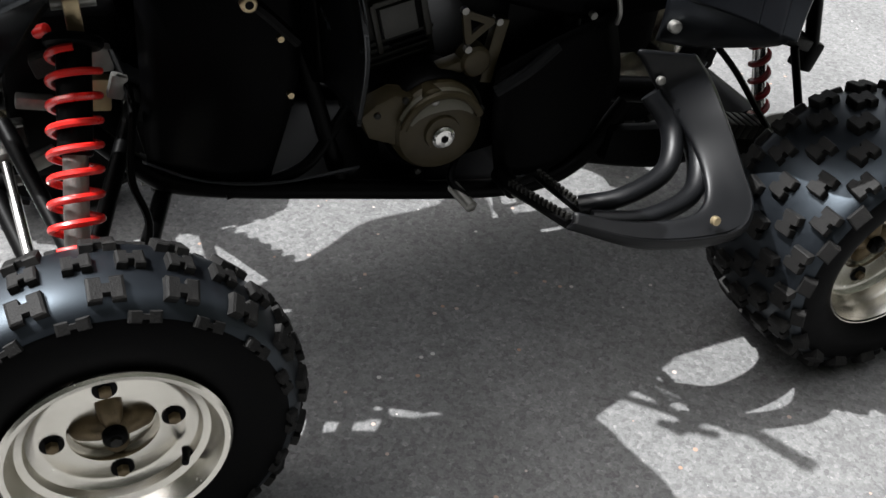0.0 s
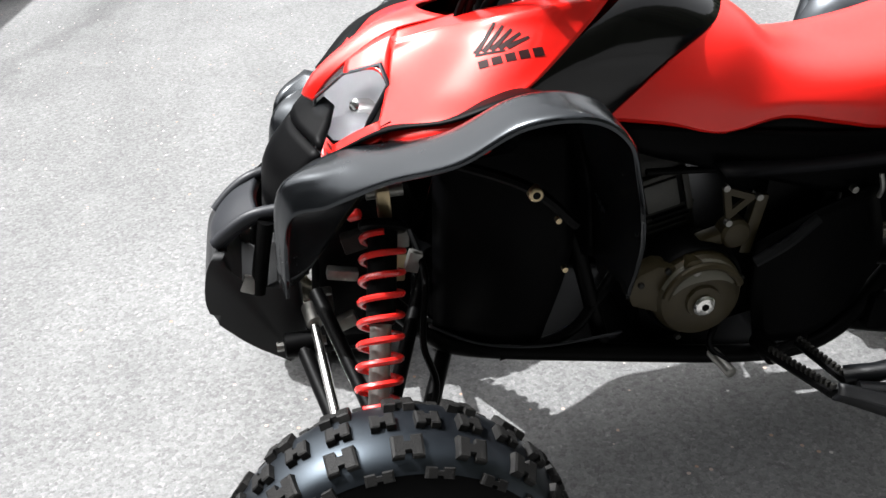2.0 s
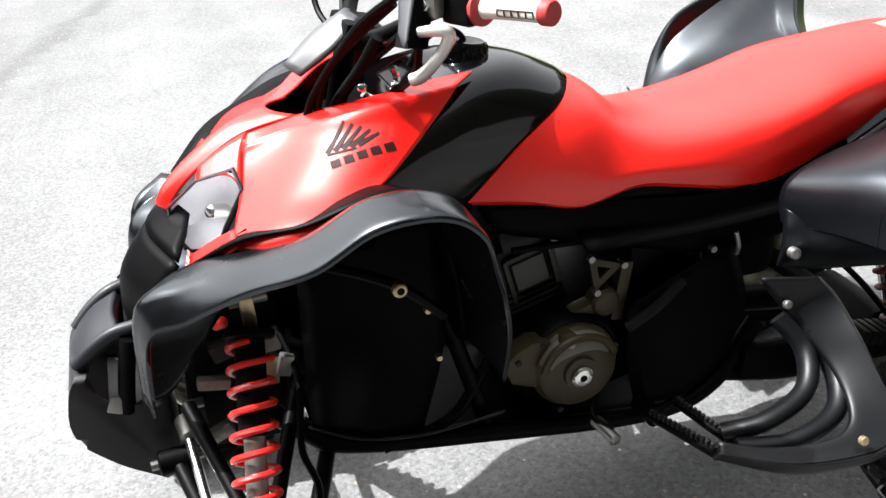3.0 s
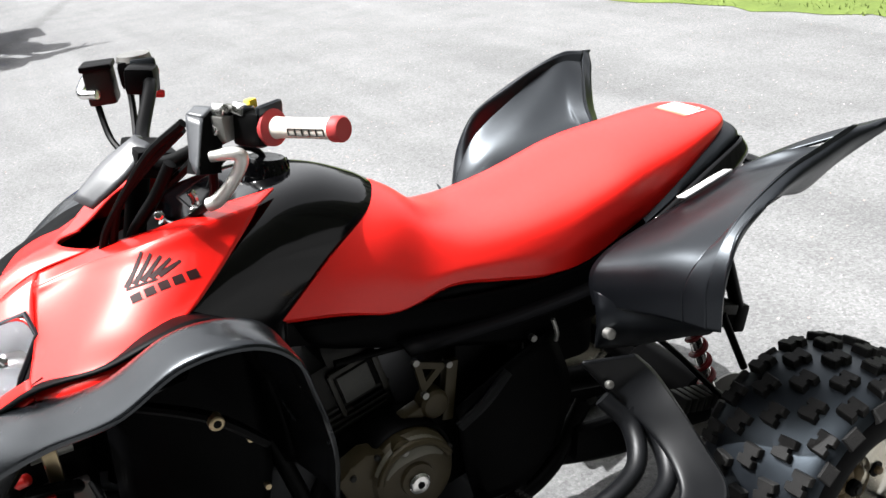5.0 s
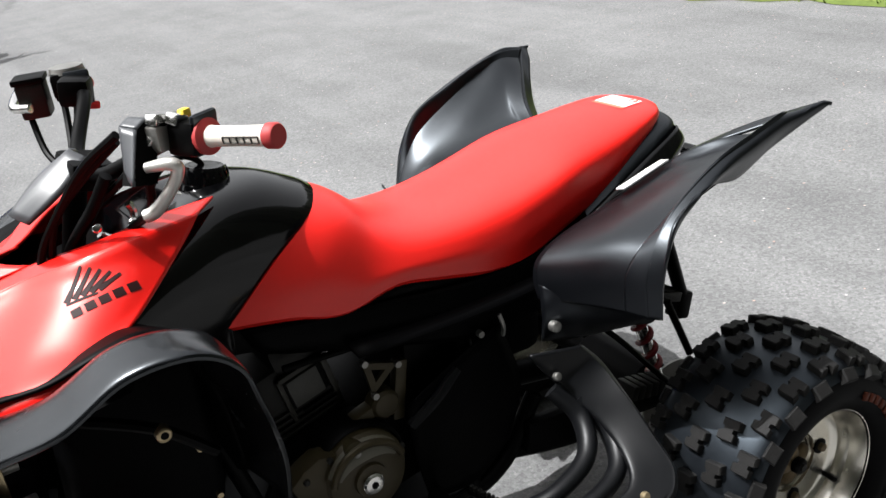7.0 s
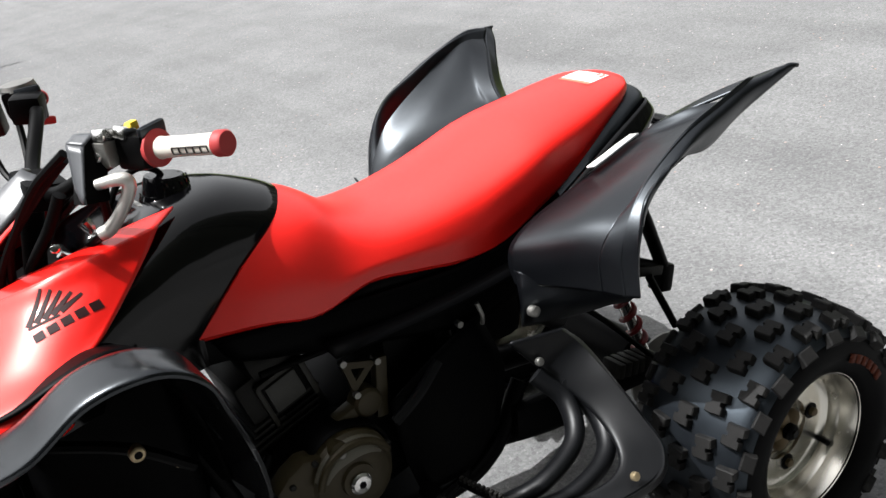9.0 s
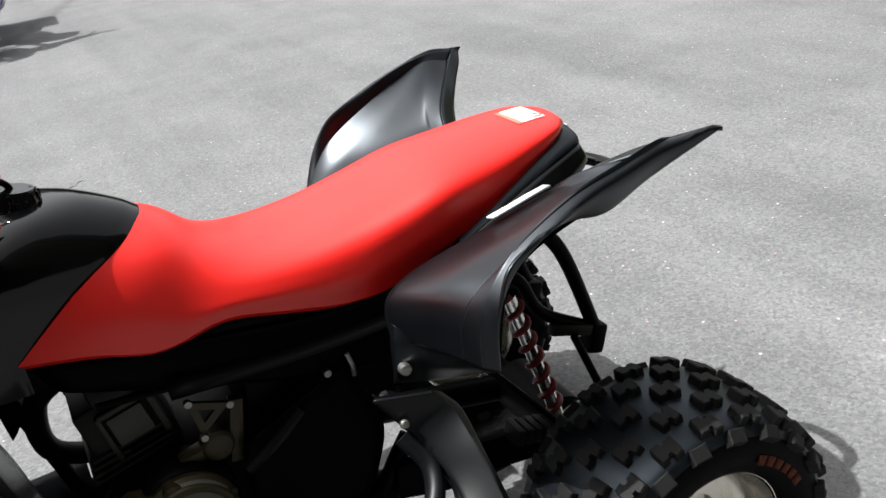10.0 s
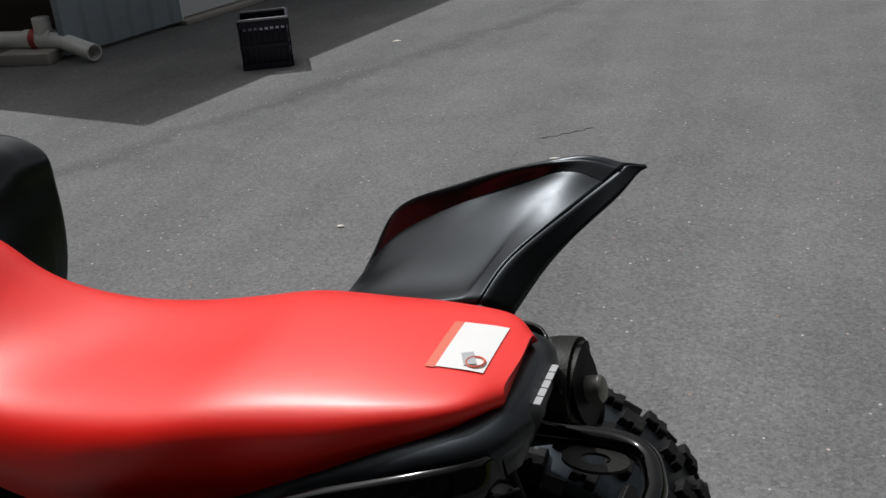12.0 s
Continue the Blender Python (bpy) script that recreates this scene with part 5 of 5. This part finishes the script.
part("bar_clamp", box((.060, .11, .040), (-.338, 0, 1.012), (0, 15, 0), .008), BLACK_METAL, bar)
part("wiring_loom", tube([(-.335, -.12, 1.03), (-.36, -.10, .985), (-.40, -.08, .93), (-.42, -.07, .87)], .009, 18, 10), BLACK_METAL, bar)
part("key_ring", tube([(-.335 + .028 * math.cos(a), -.092, .960 + .028 * math.sin(a)) for a in np.linspace(-2.6, .6, 14)], .006, sides=8), CHROME, bar)
for x, y, z in ((-.33, -.10, .930), (-.355, -.115, .925), (-.31, -.09, .945), (-.36, -.095, .955)):
    part("clamp_bolt", rod((x, y, z), (x - .004, y - .014, z + .006), .007, 8, .002), CHROME, bar)
part("front_plate", smooth_sheet([[(-.436, -.030, .968), (-.452, 0, .978), (-.436, .030, .968)], [(-.386, -.050, 1.004), (-.404, 0, 1.016), (-.386, .050, 1.004)], [(-.336, -.026, 1.036), (-.349, 0, 1.046), (-.336, .026, 1.036)]], 10, 12), PLATE_GREY, bar, "grey plastic plate before the handlebar", mods=(("SOLIDIFY", {"thickness": 0.006, "offset": 0.0}),))
part("steering_cover", box((.16, .14, .05), (-.40, 0, .87), (0, -15, 0), .02), BLACK_METAL, quad)

# ---------------------------------------------------------------- grass verge
def grass_material():
    mat = material("grass", (0.098, 0.132, 0.034), 0.9, vary=0.6, scale=3.5, bump=0.5, bump_scale=60, spec=0.1)
    return mat


GRASS = grass_material()


def grass_edge(y):
    return 4.79 - .185 * (y - 2.49)


bm = bmesh.new()
rng = np.random.default_rng(4)
ys = np.concatenate([np.linspace(-6, 22, 113), [60, 300]])
skin(bm, [[(grass_edge(min(y, 30)) + .05 * math.sin(y * 5.1) + .04 * math.sin(y * 13.7 + 1) + off, y, z) for off, z in ((0, .004), (.06, .022), (.5, .03), (3, .03), (12, .04), (300, .05))] for y in ys], False)
tagged(part("verge", bm, GRASS), "bright green mown grass verge beside the asphalt", "grass", kind="structure")
verts, faces = [], []
for k in range(16000):
    y = rng.uniform(-1, 18)
    x = grass_edge(y) + rng.exponential(1.6) + .02
    h, a, w = rng.uniform(.02, .06), rng.uniform(0, 6.28), rng.uniform(.005, .010)
    lean = rng.uniform(.01, .06)
    i = len(verts)
    c, sn = math.cos(a), math.sin(a)
    verts += [(x - w * c, y - w * sn, .0), (x + w * c, y + w * sn, .0), (x - sn * lean, y + c * lean, h)]
    faces.append((i, i + 1, i + 2))
me = bpy.data.meshes.new("grass")
me.from_pydata(verts, [], faces)
BLADE = material("grass_blade", (0.125, 0.165, 0.045), 0.9, vary=0.6, scale=3.5, spec=0.1)
me.materials.append(BLADE)
tagged(new("grass", me), "short green grass blades on the verge", "grass", kind="stuff")

# ---------------------------------------------------------------- shed with corrugated wall
SIDING = material("grey_metal_siding", (0.26, 0.30, 0.33), 0.45, metal=0.2, vary=0.12, scale=3, wear=(0.16, 0.15, 0.14), wear_amount=0.3)
DARK_SEAM = material("dark_panel_seam", (0.010, 0.012, 0.013), 0.6, vary=0.3, scale=10)
WHITE_DOOR = material("white_painted_door", (0.75, 0.77, 0.78), 0.4, vary=0.05, scale=5)
CONCRETE = material("concrete_sill", (0.34, 0.32, 0.29), 0.8, vary=0.2, scale=12, bump=0.3)
WOOD_POST = material("dark_brown_post", (0.055, 0.035, 0.028), 0.7, vary=0.3, scale=14, bump=0.2)
PVC = material("white_pvc_pipe", (0.74, 0.74, 0.71), 0.35, vary=0.06, scale=14, wear=(0.45, 0.42, 0.36), wear_amount=0.4)
PVC_RED = material("red_primer", (0.40, 0.05, 0.05), 0.5, vary=0.2, scale=30)


WALL_X, WALL_Y0, WALL_Y1, WALL_H = -3.62, 4.22, 16.0, 2.25
DOORS = ((5.30, 6.22), (9.2, 10.1))
# the shed stands a little askew to the quad bike
SHED = Matrix.Translation((WALL_X, WALL_Y0, 0)) @ Matrix.Rotation(radians(-8), 4, "Z") @ Matrix.Translation((-WALL_X, -WALL_Y0, 0))


def in_shed(ob):
    ob.matrix_world = SHED
    return ob


def siding(y0, y1, z0, z1, name):
    """Panelled sheet: flat pans with deep seams every 0.2 m."""
    prof = []
    y = y0
    while y < y1 - 1e-6:
        for dy, dx in ((0, 0), (.160, 0), (.166, -.035), (.186, -.035), (.192, 0)):
            if y + dy < y1:
                prof.append((y + dy, dx))
        y += .20
    prof.append((y1, 0))
    bm = bmesh.new()
    front = [[(WALL_X + dx, y, z) for y, dx in prof] for z in (z0, z1)]
    skin(bm, front, False)
    ob = part(name, bm, SIDING, None, smooth=False, mods=(("SOLIDIFY", {"thickness": 0.06, "offset": -1.0}),))
    for y in np.arange(y0 + .176, y1 - .02, .20):
        part("seam", box((.012, .026, z1 - z0), (WALL_X + .006, y, (z0 + z1) / 2), (0, 0, 0), 0), DARK_SEAM, ob)
    return tagged(in_shed(ob), "grey panelled metal shed wall with dark seams", "wall", kind="structure")


siding(WALL_Y0, DOORS[0][0], .03, WALL_H, "wall_west")
siding(DOORS[0][1], DOORS[1][0], .03, WALL_H, "wall_west")
siding(DOORS[1][1], WALL_Y1, .03, WALL_H, "wall_west")
for n, (a, b) in enumerate(DOORS):
    siding(a, b, 2.08, WALL_H, "wall_west")
    door = part(f"door_{n + 1}", box((.05, b - a - .08, 2.02), (WALL_X - .02, (a + b) / 2, 1.05), (0, 0, 0), .004), WHITE_DOOR)
    in_shed(door)
    tagged(door, "closed plain white door in the shed wall", "door", kind="structure")
    for y in (a + .02, b - .02):
        part("door_frame", box((.09, .04, 2.06), (WALL_X - .01, y, 1.05), (0, 0, 0), .004), WHITE_DOOR, door)
    part("door_sill", box((.16, b - a, .03), (WALL_X + .02, (a + b) / 2, .016), (0, 0, 0), .004), CONCRETE, door)
    part("door_handle", rod((WALL_X, a + .10, 1.0), (WALL_X + .05, a + .10, 1.0), .02, 14, .004), CHROME, door)
# end wall and roof close the shed
bm = bmesh.new()
bmesh.ops.create_cube(bm, size=1, matrix=Matrix.Translation((WALL_X - 2.62, WALL_Y0 + .5, WALL_H / 2 + .015)) @ Matrix.Diagonal((5.0, .06, WALL_H - .03, 1)))
tagged(in_shed(part("wall_south", bm, WOOD_POST, smooth=False)), "dark timber end wall of the shed", "wall", kind="structure")
bm = bmesh.new()
bmesh.ops.create_cube(bm, size=1, matrix=Matrix.Translation((WALL_X - 2.25, (WALL_Y0 + WALL_Y1) / 2 - .14, WALL_H + .04)) @ Matrix.Diagonal((5.2, WALL_Y1 - WALL_Y0 + .68, .06, 1)))
tagged(in_shed(part("roof", bm, SIDING, smooth=False)), "flat grey metal shed roof", "roof", kind="structure")
post = part("post", box((.14, .14, WALL_H), (WALL_X + .02, 6.32, WALL_H / 2), (0, 0, 0), .01), WOOD_POST)
in_shed(post)
tagged(post, "dark brown timber post beside the door", "post", kind="structure")

pipe = thing("drain_pipe", "white plastic drain pipe lying along the shed wall", "pipe", (.10, -.07, 0))
part("long_pipe", tube([(-5.2, 4.10, .13), (-3.95, 4.30, .13)], .055, sides=24), PVC, pipe)
part("coupling", tube([(-3.99, 4.295, .13), (-3.80, 4.33, .13)], .064, sides=24), PVC, pipe)
part("primer_ring", tube([(-3.945, 4.303, .13), (-3.90, 4.311, .13)], .0655, sides=24), PVC_RED, pipe)
part("vertical_stub", rod((-3.86, 4.32, .12), (-3.86, 4.32, .27), .058, 24, .004), PVC, pipe)
bm = bmesh.new()
rings = []
for p, r in (((-3.84, 4.32, .13), .056), ((-3.72, 4.32, .115), .055), ((-3.45, 4.24, .075), .055), ((-3.40, 4.225, .07), .055), ((-3.40, 4.225, .07), .048), ((-3.55, 4.27, .09), .048)):
    d = np.array((.93, -.26, -.14))
    u = np.cross(d, (0, 0, 1))
    u /= np.linalg.norm(u)
    v = np.cross(u, d)
    rings.append([np.array(p) + r * (math.cos(a) * u + math.sin(a) * v) for a in np.linspace(0, 2 * math.pi, 24, endpoint=False)])
skin(bm, rings)
part("outlet", bm, PVC, pipe, "open pipe end")
block = part("concrete_block", box((.36, .18, .075), (-3.80, 4.12, .038), (0, 0, 12), .008), CONCRETE)
tagged(block, "small grey concrete block under the drain pipe", "block")

# ---------------------------------------------------------------- crate
CRATE = material("dark_blue_crate_plastic", (0.006, 0.006, 0.020), 0.45, vary=0.2, scale=20)
CRATE_TOP = material("pale_crate_rim", (0.28, 0.28, 0.30), 0.5, vary=0.2, scale=20)
crate = thing("milk_crate", "dark blue plastic milk crate standing on the asphalt", "crate", (-2.10, 4.25, 0))
crate.rotation_euler = (0, 0, radians(30))
W, Hh = .30, .29
for k in range(4):
    a = k * math.pi / 2
    m = Matrix.Rotation(a, 4, "Z")
    for z0, z1 in ((0.0, .035), (.125, .15), (Hh - .045, Hh - .004)):
        bm = box((.012, W - .024, z1 - z0), (W / 2 - .006, 0, (z0 + z1) / 2), (0, 0, 0), .002)
        bm.transform(m)
        part("crate_rail", bm, CRATE, crate)
    for j in range(9):
        y = -W / 2 + .024 + j * (W - .048) / 8
        bm = box((.009, .012, Hh - .05), (W / 2 - .0065, y, Hh / 2 - .004), (0, 0, 0), .002)
        bm.transform(m)
        part("crate_bar", bm, CRATE, crate)
    bm = box((.020, W, .012), (0, 0, 0), (0, 0, 0), .003)
    bm.transform(m @ Matrix.Translation((W / 2 - .009, 0, Hh)))
    part("rim", bm, CRATE_TOP if k in (1, 3) else CRATE, crate)
part("crate_floor", box((W - .02, W - .02, .012), (0, 0, .02), (0, 0, 0), .002), CRATE, crate)
# dark core added to stand for the shade inside the open crate
part("shade_core", box((W - .03, W - .03, .20), (0, 0, .13), (0, 0, 0), .01), CRATE, crate)

# ---------------------------------------------------------------- parked vehicles
BLUE_PAINT = material("deep_blue_paint", (0.018, 0.085, 0.70), 0.18, vary=0.1, scale=8, coat=0.8)
SILVER_PAINT = material("silver_paint", (0.55, 0.56, 0.58), 0.25, metal=0.5, vary=0.08, scale=8, coat=0.5)
WHITE_PAINT = material("white_vehicle_paint", (0.62, 0.64, 0.66), 0.35, vary=0.06, scale=6, coat=0.3)
DARK_VINYL = material("black_vinyl", (0.015, 0.015, 0.016), 0.5, vary=0.2, scale=20)


def ball(bm, at, size, turn=(0, 0, 0), seg=18):
    bmesh.ops.create_uvsphere(bm, u_segments=seg, v_segments=seg // 2 + 2, radius=1, matrix=pose(*at, *turn) @ Matrix.Diagonal((*size, 1)))
    return bm


def cycle_wheel(parent, at, r, w):
    ob = part("wheel", spin([(r * .72, -w * .35), (r * .86, -w * .5), (r * .96, -w * .4), (r, 0), (r * .96, w * .4), (r * .86, w * .5), (r * .72, w * .35), (r * .70, 0), (r * .72, -w * .35)], (0, 0, 0), 40), RUBBER, parent)
    ob.location, ob.rotation_euler = at, (0, 0, math.pi / 2)
    for k in range(10):
        a = k * 2 * math.pi / 10
        part("spoke", rod((.03 * math.cos(a), 0, .03 * math.sin(a)), (r * .72 * math.cos(a), 0, r * .72 * math.sin(a)), .010, 8), CHROME, ob)
    part("rim_ring", tube([(r * .71 * math.cos(a), 0, r * .71 * math.sin(a)) for a in np.linspace(0, 2 * math.pi, 33)], .018, sides=8), CHROME, ob)
    part("hub", rod((0, -.06, 0), (0, .06, 0), .045, 18, .006), CHROME, ob)
    part("brake_disc", rod((0, -.045, 0), (0, -.050, 0), r * .5, 28), DULL_METAL, ob)
    return ob


def motorcycle(label, at, turn, paint, full):
    """A parked touring motorcycle that faces -y in its own frame."""
    m = thing("motorcycle", label, "motorcycle", at, "parked motorcycles")
    m.rotation_euler = (0, radians(6), radians(turn))
    front = cycle_wheel(m, (0, 0, .31), .31, .13)
    front.rotation_euler.z += .38
    cycle_wheel(m, (0, 1.62, .31), .31, .17)
    for s in (-1, 1):
        part("fork_leg", rod((s * .105, -.01, .28), (s * .105, .22, .95), .032, 16, .004), CHROME, m)
        part("fork_cover", rod((s * .105, .08, .56), (s * .105, .20, .90), .042, 16, .004), CHROME, m)
        part("exhaust", tube([(s * .16, .70, .30), (s * .22, .95, .22), (s * .24, 1.9, .24)], [.03, .045, .055], 16, 14), CHROME, m)
        part("saddle_bag", box((.22, .62, .34), (s * .34, 1.55, .55), (0, 0, 0), .07), paint, m)
        part("engine_guard", tube([(s * .12, .52, .32), (s * .34, .48, .36), (s * .38, .46, .52), (s * .30, .46, .66), (s * .12, .48, .70)], .018, 26, 10), CHROME, m)
        part("handlebar", tube([(s * .02, .28, 1.02), (s * .22, .26, 1.10), (s * .40, .45, 1.06)], .015, 16, 8), CHROME, m)
        part("mirror", ball(bmesh.new(), (s * .42, .30, 1.20), (.07, .02, .045)), CHROME, m)
        part("footboard", box((.12, .30, .02), (s * .28, .80, .30), (0, 0, 0), .008), DULL_METAL, m)
        if full:
            part("fairing_lower", smooth_sheet([[(s * .20, .34, .92), (s * .34, .42, .92), (s * .40, .58, .90)], [(s * .18, .36, .66), (s * .36, .44, .64), (s * .43, .64, .62)], [(s * .16, .42, .36), (s * .30, .50, .34), (s * .36, .68, .34)]], 14, 12), paint, m, mods=(("SOLIDIFY", {"thickness": 0.02}),))
    part("front_mudguard", smooth_sheet([[(x, .36 * math.cos(a), .31 + .36 * math.sin(a)) for x, a in ((-.085, a0), (-.05, a0), (0, a0), (.05, a0), (.085, a0))] for a0 in np.linspace(.3, 2.9, 9)], 26, 9), paint, m, mods=(("SOLIDIFY", {"thickness": 0.012}),))
    part("engine", box((.30, .46, .36), (0, .82, .46), (0, 0, 0), .05), ENGINE_GREY, m)
    for s in (-1, 1):
        part("cylinder", rod((s * .10, .80, .50), (s * .26, .78, .62), .075, 18, .012), CHROME, m)
    part("frame", tube([(0, .24, .98), (0, .60, .74), (0, 1.1, .66), (0, 1.62, .34)], .035, 20, 10), BLACK_METAL, m)
    part("fuel_tank", ball(bmesh.new(), (0, .80, .86), (.18, .36, .15)), paint, m)
    part("seat", ball(bmesh.new(), (0, 1.32, .78), (.19, .40, .10)), DARK_VINYL, m)
    part("rear_mudguard", smooth_sheet([[(x, 1.62 + .37 * math.cos(a0), .31 + .37 * math.sin(a0)) for x in (-.11, -.06, 0, .06, .11)] for a0 in np.linspace(-.2, 2.6, 9)], 26, 9), paint, m, mods=(("SOLIDIFY", {"thickness": 0.012}),))
    part("top_box", box((.46, .36, .30), (0, 1.86, .92), (0, 0, 0), .08), paint if full else DARK_VINYL, m)
    part("headlight", ball(bmesh.new(), (0, .10, .92), (.11, .09, .11)), CHROME, m)
    part("fairing", smooth_sheet([[(-.34, .30, .88), (0, .10, .84), (.34, .30, .88)], [(-.36, .30, 1.08), (0, .14, 1.08), (.36, .30, 1.08)], [(-.26, .36, 1.24), (0, .24, 1.26), (.26, .36, 1.24)]], 14, 16), paint, m, mods=(("SOLIDIFY", {"thickness": 0.02}),))
    part("windshield", smooth_sheet([[(-.26, .36, 1.22), (0, .24, 1.24), (.26, .36, 1.22)], [(-.20, .46, 1.48), (0, .38, 1.54), (.20, .46, 1.48)]], 8, 12), LENS, m)
    part("side_stand", tube([(.14, .95, .30), (.26, .90, .06), (.33, .88, .0)], .014, 10, 8), CHROME, m)
    return m


motorcycle("blue touring motorcycle parked on its side stand", (-.26, 7.56, 0), 0, BLUE_PAINT, True)
motorcycle("silver and chrome motorcycle parked on its side stand", (-1.05, 7.86, 0), 0, SILVER_PAINT, False)


def utility_vehicle():
    """A white side-by-side utility vehicle, facing -y in its own frame."""
    v = thing("utility_vehicle", "small white off-road utility vehicle parked in the shade", "utility vehicle", (-2.00, 7.82, 0))
    v.rotation_euler, v.scale = (0, 0, radians(-16)), (.5, .5, .5)
    for x in (-.56, .56):
        for y in (.25, 2.10):
            w = part("wheel", spin([(.16, -.10), (.22, -.12), (.28, -.115), (.305, -.08), (.31, 0), (.305, .08), (.28, .115), (.22, .12), (.16, .10)], (0, 0, 0), 36), RUBBER, v)
            w.location, w.rotation_euler = (x, y, .31), (0, 0, math.pi / 2)
            part("rim", spin([(.165, -.10), (.15, -.03), (.05, -.05), (.0, -.05)], (0, 0, 0), 28), DULL_METAL, w)
            part("rim", spin([(.165, .10), (.15, .03), (.05, .05), (.0, .05)], (0, 0, 0), 28), DULL_METAL, w)
    part("hood", smooth_sheet([[(-.50, -.16, .62), (-.25, -.24, .64), (.25, -.24, .64), (.50, -.16, .62)], [(-.52, -.10, .84), (-.25, -.15, .88), (.25, -.15, .88), (.52, -.10, .84)], [(-.56, .62, .98), (-.25, .62, 1.04), (.25, .62, 1.04), (.56, .62, .98)]], 14, 16), WHITE_PAINT, v, mods=(("SOLIDIFY", {"thickness": 0.03}),))
    part("front_bumper", box((1.02, .16, .22), (0, -.20, .42), (0, 0, 0), .05), WHITE_PAINT, v)
    part("lower_guard", box((.74, .20, .14), (0, -.06, .24), (0, 0, 0), .03), BLACK_METAL, v)
    for s in (-1, 1):
        part("headlight", box((.20, .05, .09), (s * .34, -.225, .73), (8, 0, s * 12), .02), REFLECTOR, v)
        part("fender", smooth_sheet([[(s * (.56 + k * .07), .25 + .42 * math.cos(a), .38 + .42 * math.sin(a)) for k in (-1, 0, 1)] for a in np.linspace(.1, 2.9, 7)], 20, 6), WHITE_PAINT, v, mods=(("SOLIDIFY", {"thickness": 0.02}),))
        part("side_sill", box((.10, 1.10, .34), (s * .60, 1.18, .44), (0, 0, 0), .04), WHITE_PAINT, v)
        part("roll_bar", tube([(s * .55, .62, .98), (s * .52, .95, 1.85), (s * .52, 1.70, 1.88), (s * .55, 1.85, .95)], .026, 30, 10), BLACK_METAL, v)
        part("seat", box((.46, .48, .14), (s * .28, 1.30, .66), (0, 0, 0), .05), DARK_VINYL, v)
        part("seat_back", box((.46, .12, .50), (s * .28, 1.56, .92), (-10, 0, 0), .05), DARK_VINYL, v)
    part("grille", box((.42, .03, .10), (0, -.255, .70), (0, 0, 0), .01), DARK_VINYL, v)
    part("chassis", box((.90, 2.2, .16), (0, 1.15, .38), (0, 0, 0), .03), BLACK_METAL, v)
    part("cargo_bed", box((1.24, .95, .34), (0, 2.20, .80), (0, 0, 0), .04), WHITE_PAINT, v)
    part("canopy", box((1.16, 1.05, .05), (0, 1.34, 1.90), (0, 0, 0), .02), DARK_VINYL, v)
    return v


utility_vehicle()

# ---------------------------------------------------------------- litter and cracks on the asphalt
CRACK = material("dark_crack", (0.022, 0.021, 0.020), 0.9, vary=0.3, scale=40)
PAPER = material("pale_scrap", (0.62, 0.58, 0.52), 0.7, vary=0.15, scale=60)


def scrap(at, size, turn, label, mat):
    bm = bmesh.new()
    r = np.random.default_rng(int(abs(at[0]) * 1000))
    ring = [(size[0] * math.cos(a) * r.uniform(.7, 1.1), size[1] * math.sin(a) * r.uniform(.7, 1.1)) for a in np.linspace(0, 6.28, 9)[:-1]]
    skin(bm, [[(x, y, .001) for x, y in ring], [(x * .9, y * .9, .005) for x, y in ring], [(x * .4, y * .4, .008) for x, y in ring]])
    ob = part("litter", bm, mat)
    ob.location, ob.rotation_euler = at, (0, 0, turn)
    tagged(ob, label, "litter", "litter on the asphalt")


scrap((-.553, 2.037, 0), (.017, .012), .3, "small white scrap lying on the asphalt", PAPER)
scrap((.025, 2.851, 0), (.035, .008), .2, "thin pale twig lying on the asphalt", PAPER)
scrap((-1.515, 4.853, 0), (.030, .018), .6, "small pale scrap lying on the asphalt", PAPER)
crack = [(-.12, 3.10), (-.085, 3.105), (-.075, 3.135), (-.04, 3.14), (-.03, 3.175), (.0, 3.18), (.02, 3.22), (.05, 3.225), (.06, 3.26), (.09, 3.28)]
bm = tube([(x, y, .0004) for x, y in crack], [.001, .004, .0008, .0035, .0012, .004, .0008, .003, .001], sides=6, flat=.25)
tagged(part("crack", bm, CRACK, None), "short dark crack in the asphalt", "crack", kind="structure")

# ---------------------------------------------------------------- added tree ring far outside the view, closes the yard and blocks sky light
BLOCKER_LEAVES = material("sky_blocker_foliage", (0.026, 0.029, 0.021), 0.9, vary=0.5, scale=0.6, bump=0.6, bump_scale=3)
bm = bmesh.new()
rings = [[], [], [], []]
for k in range(120):
    a = k * 2 * math.pi / 120
    r = 19 + 1.5 * math.sin(3 * a + 1) + rng.uniform(-.6, .6)
    near = max(0.0, min(1.0, .25 - 1.25 * math.sin(a)))  # tallest on the side away from the sun, to darken sides facing the camera
    r -= 8.5 * near
    top = 4.6 + 9.0 * near + .9 * math.sin(5 * a) + rng.uniform(-.8, .8)
    for ring, f, dr in zip(rings, (0, .35, .75, 1), (0, -.9, -.5, .8)):
        ring.append(((r + dr + rng.uniform(-.3, .3)) * math.cos(a), 3 + (r + dr) * math.sin(a), top * f))
skin(bm, rings, True, False)
tagged(part("sky_blocker", bm, BLOCKER_LEAVES), "added dark green tree line, out of view, that blocks low sky light", "trees", kind="structure")
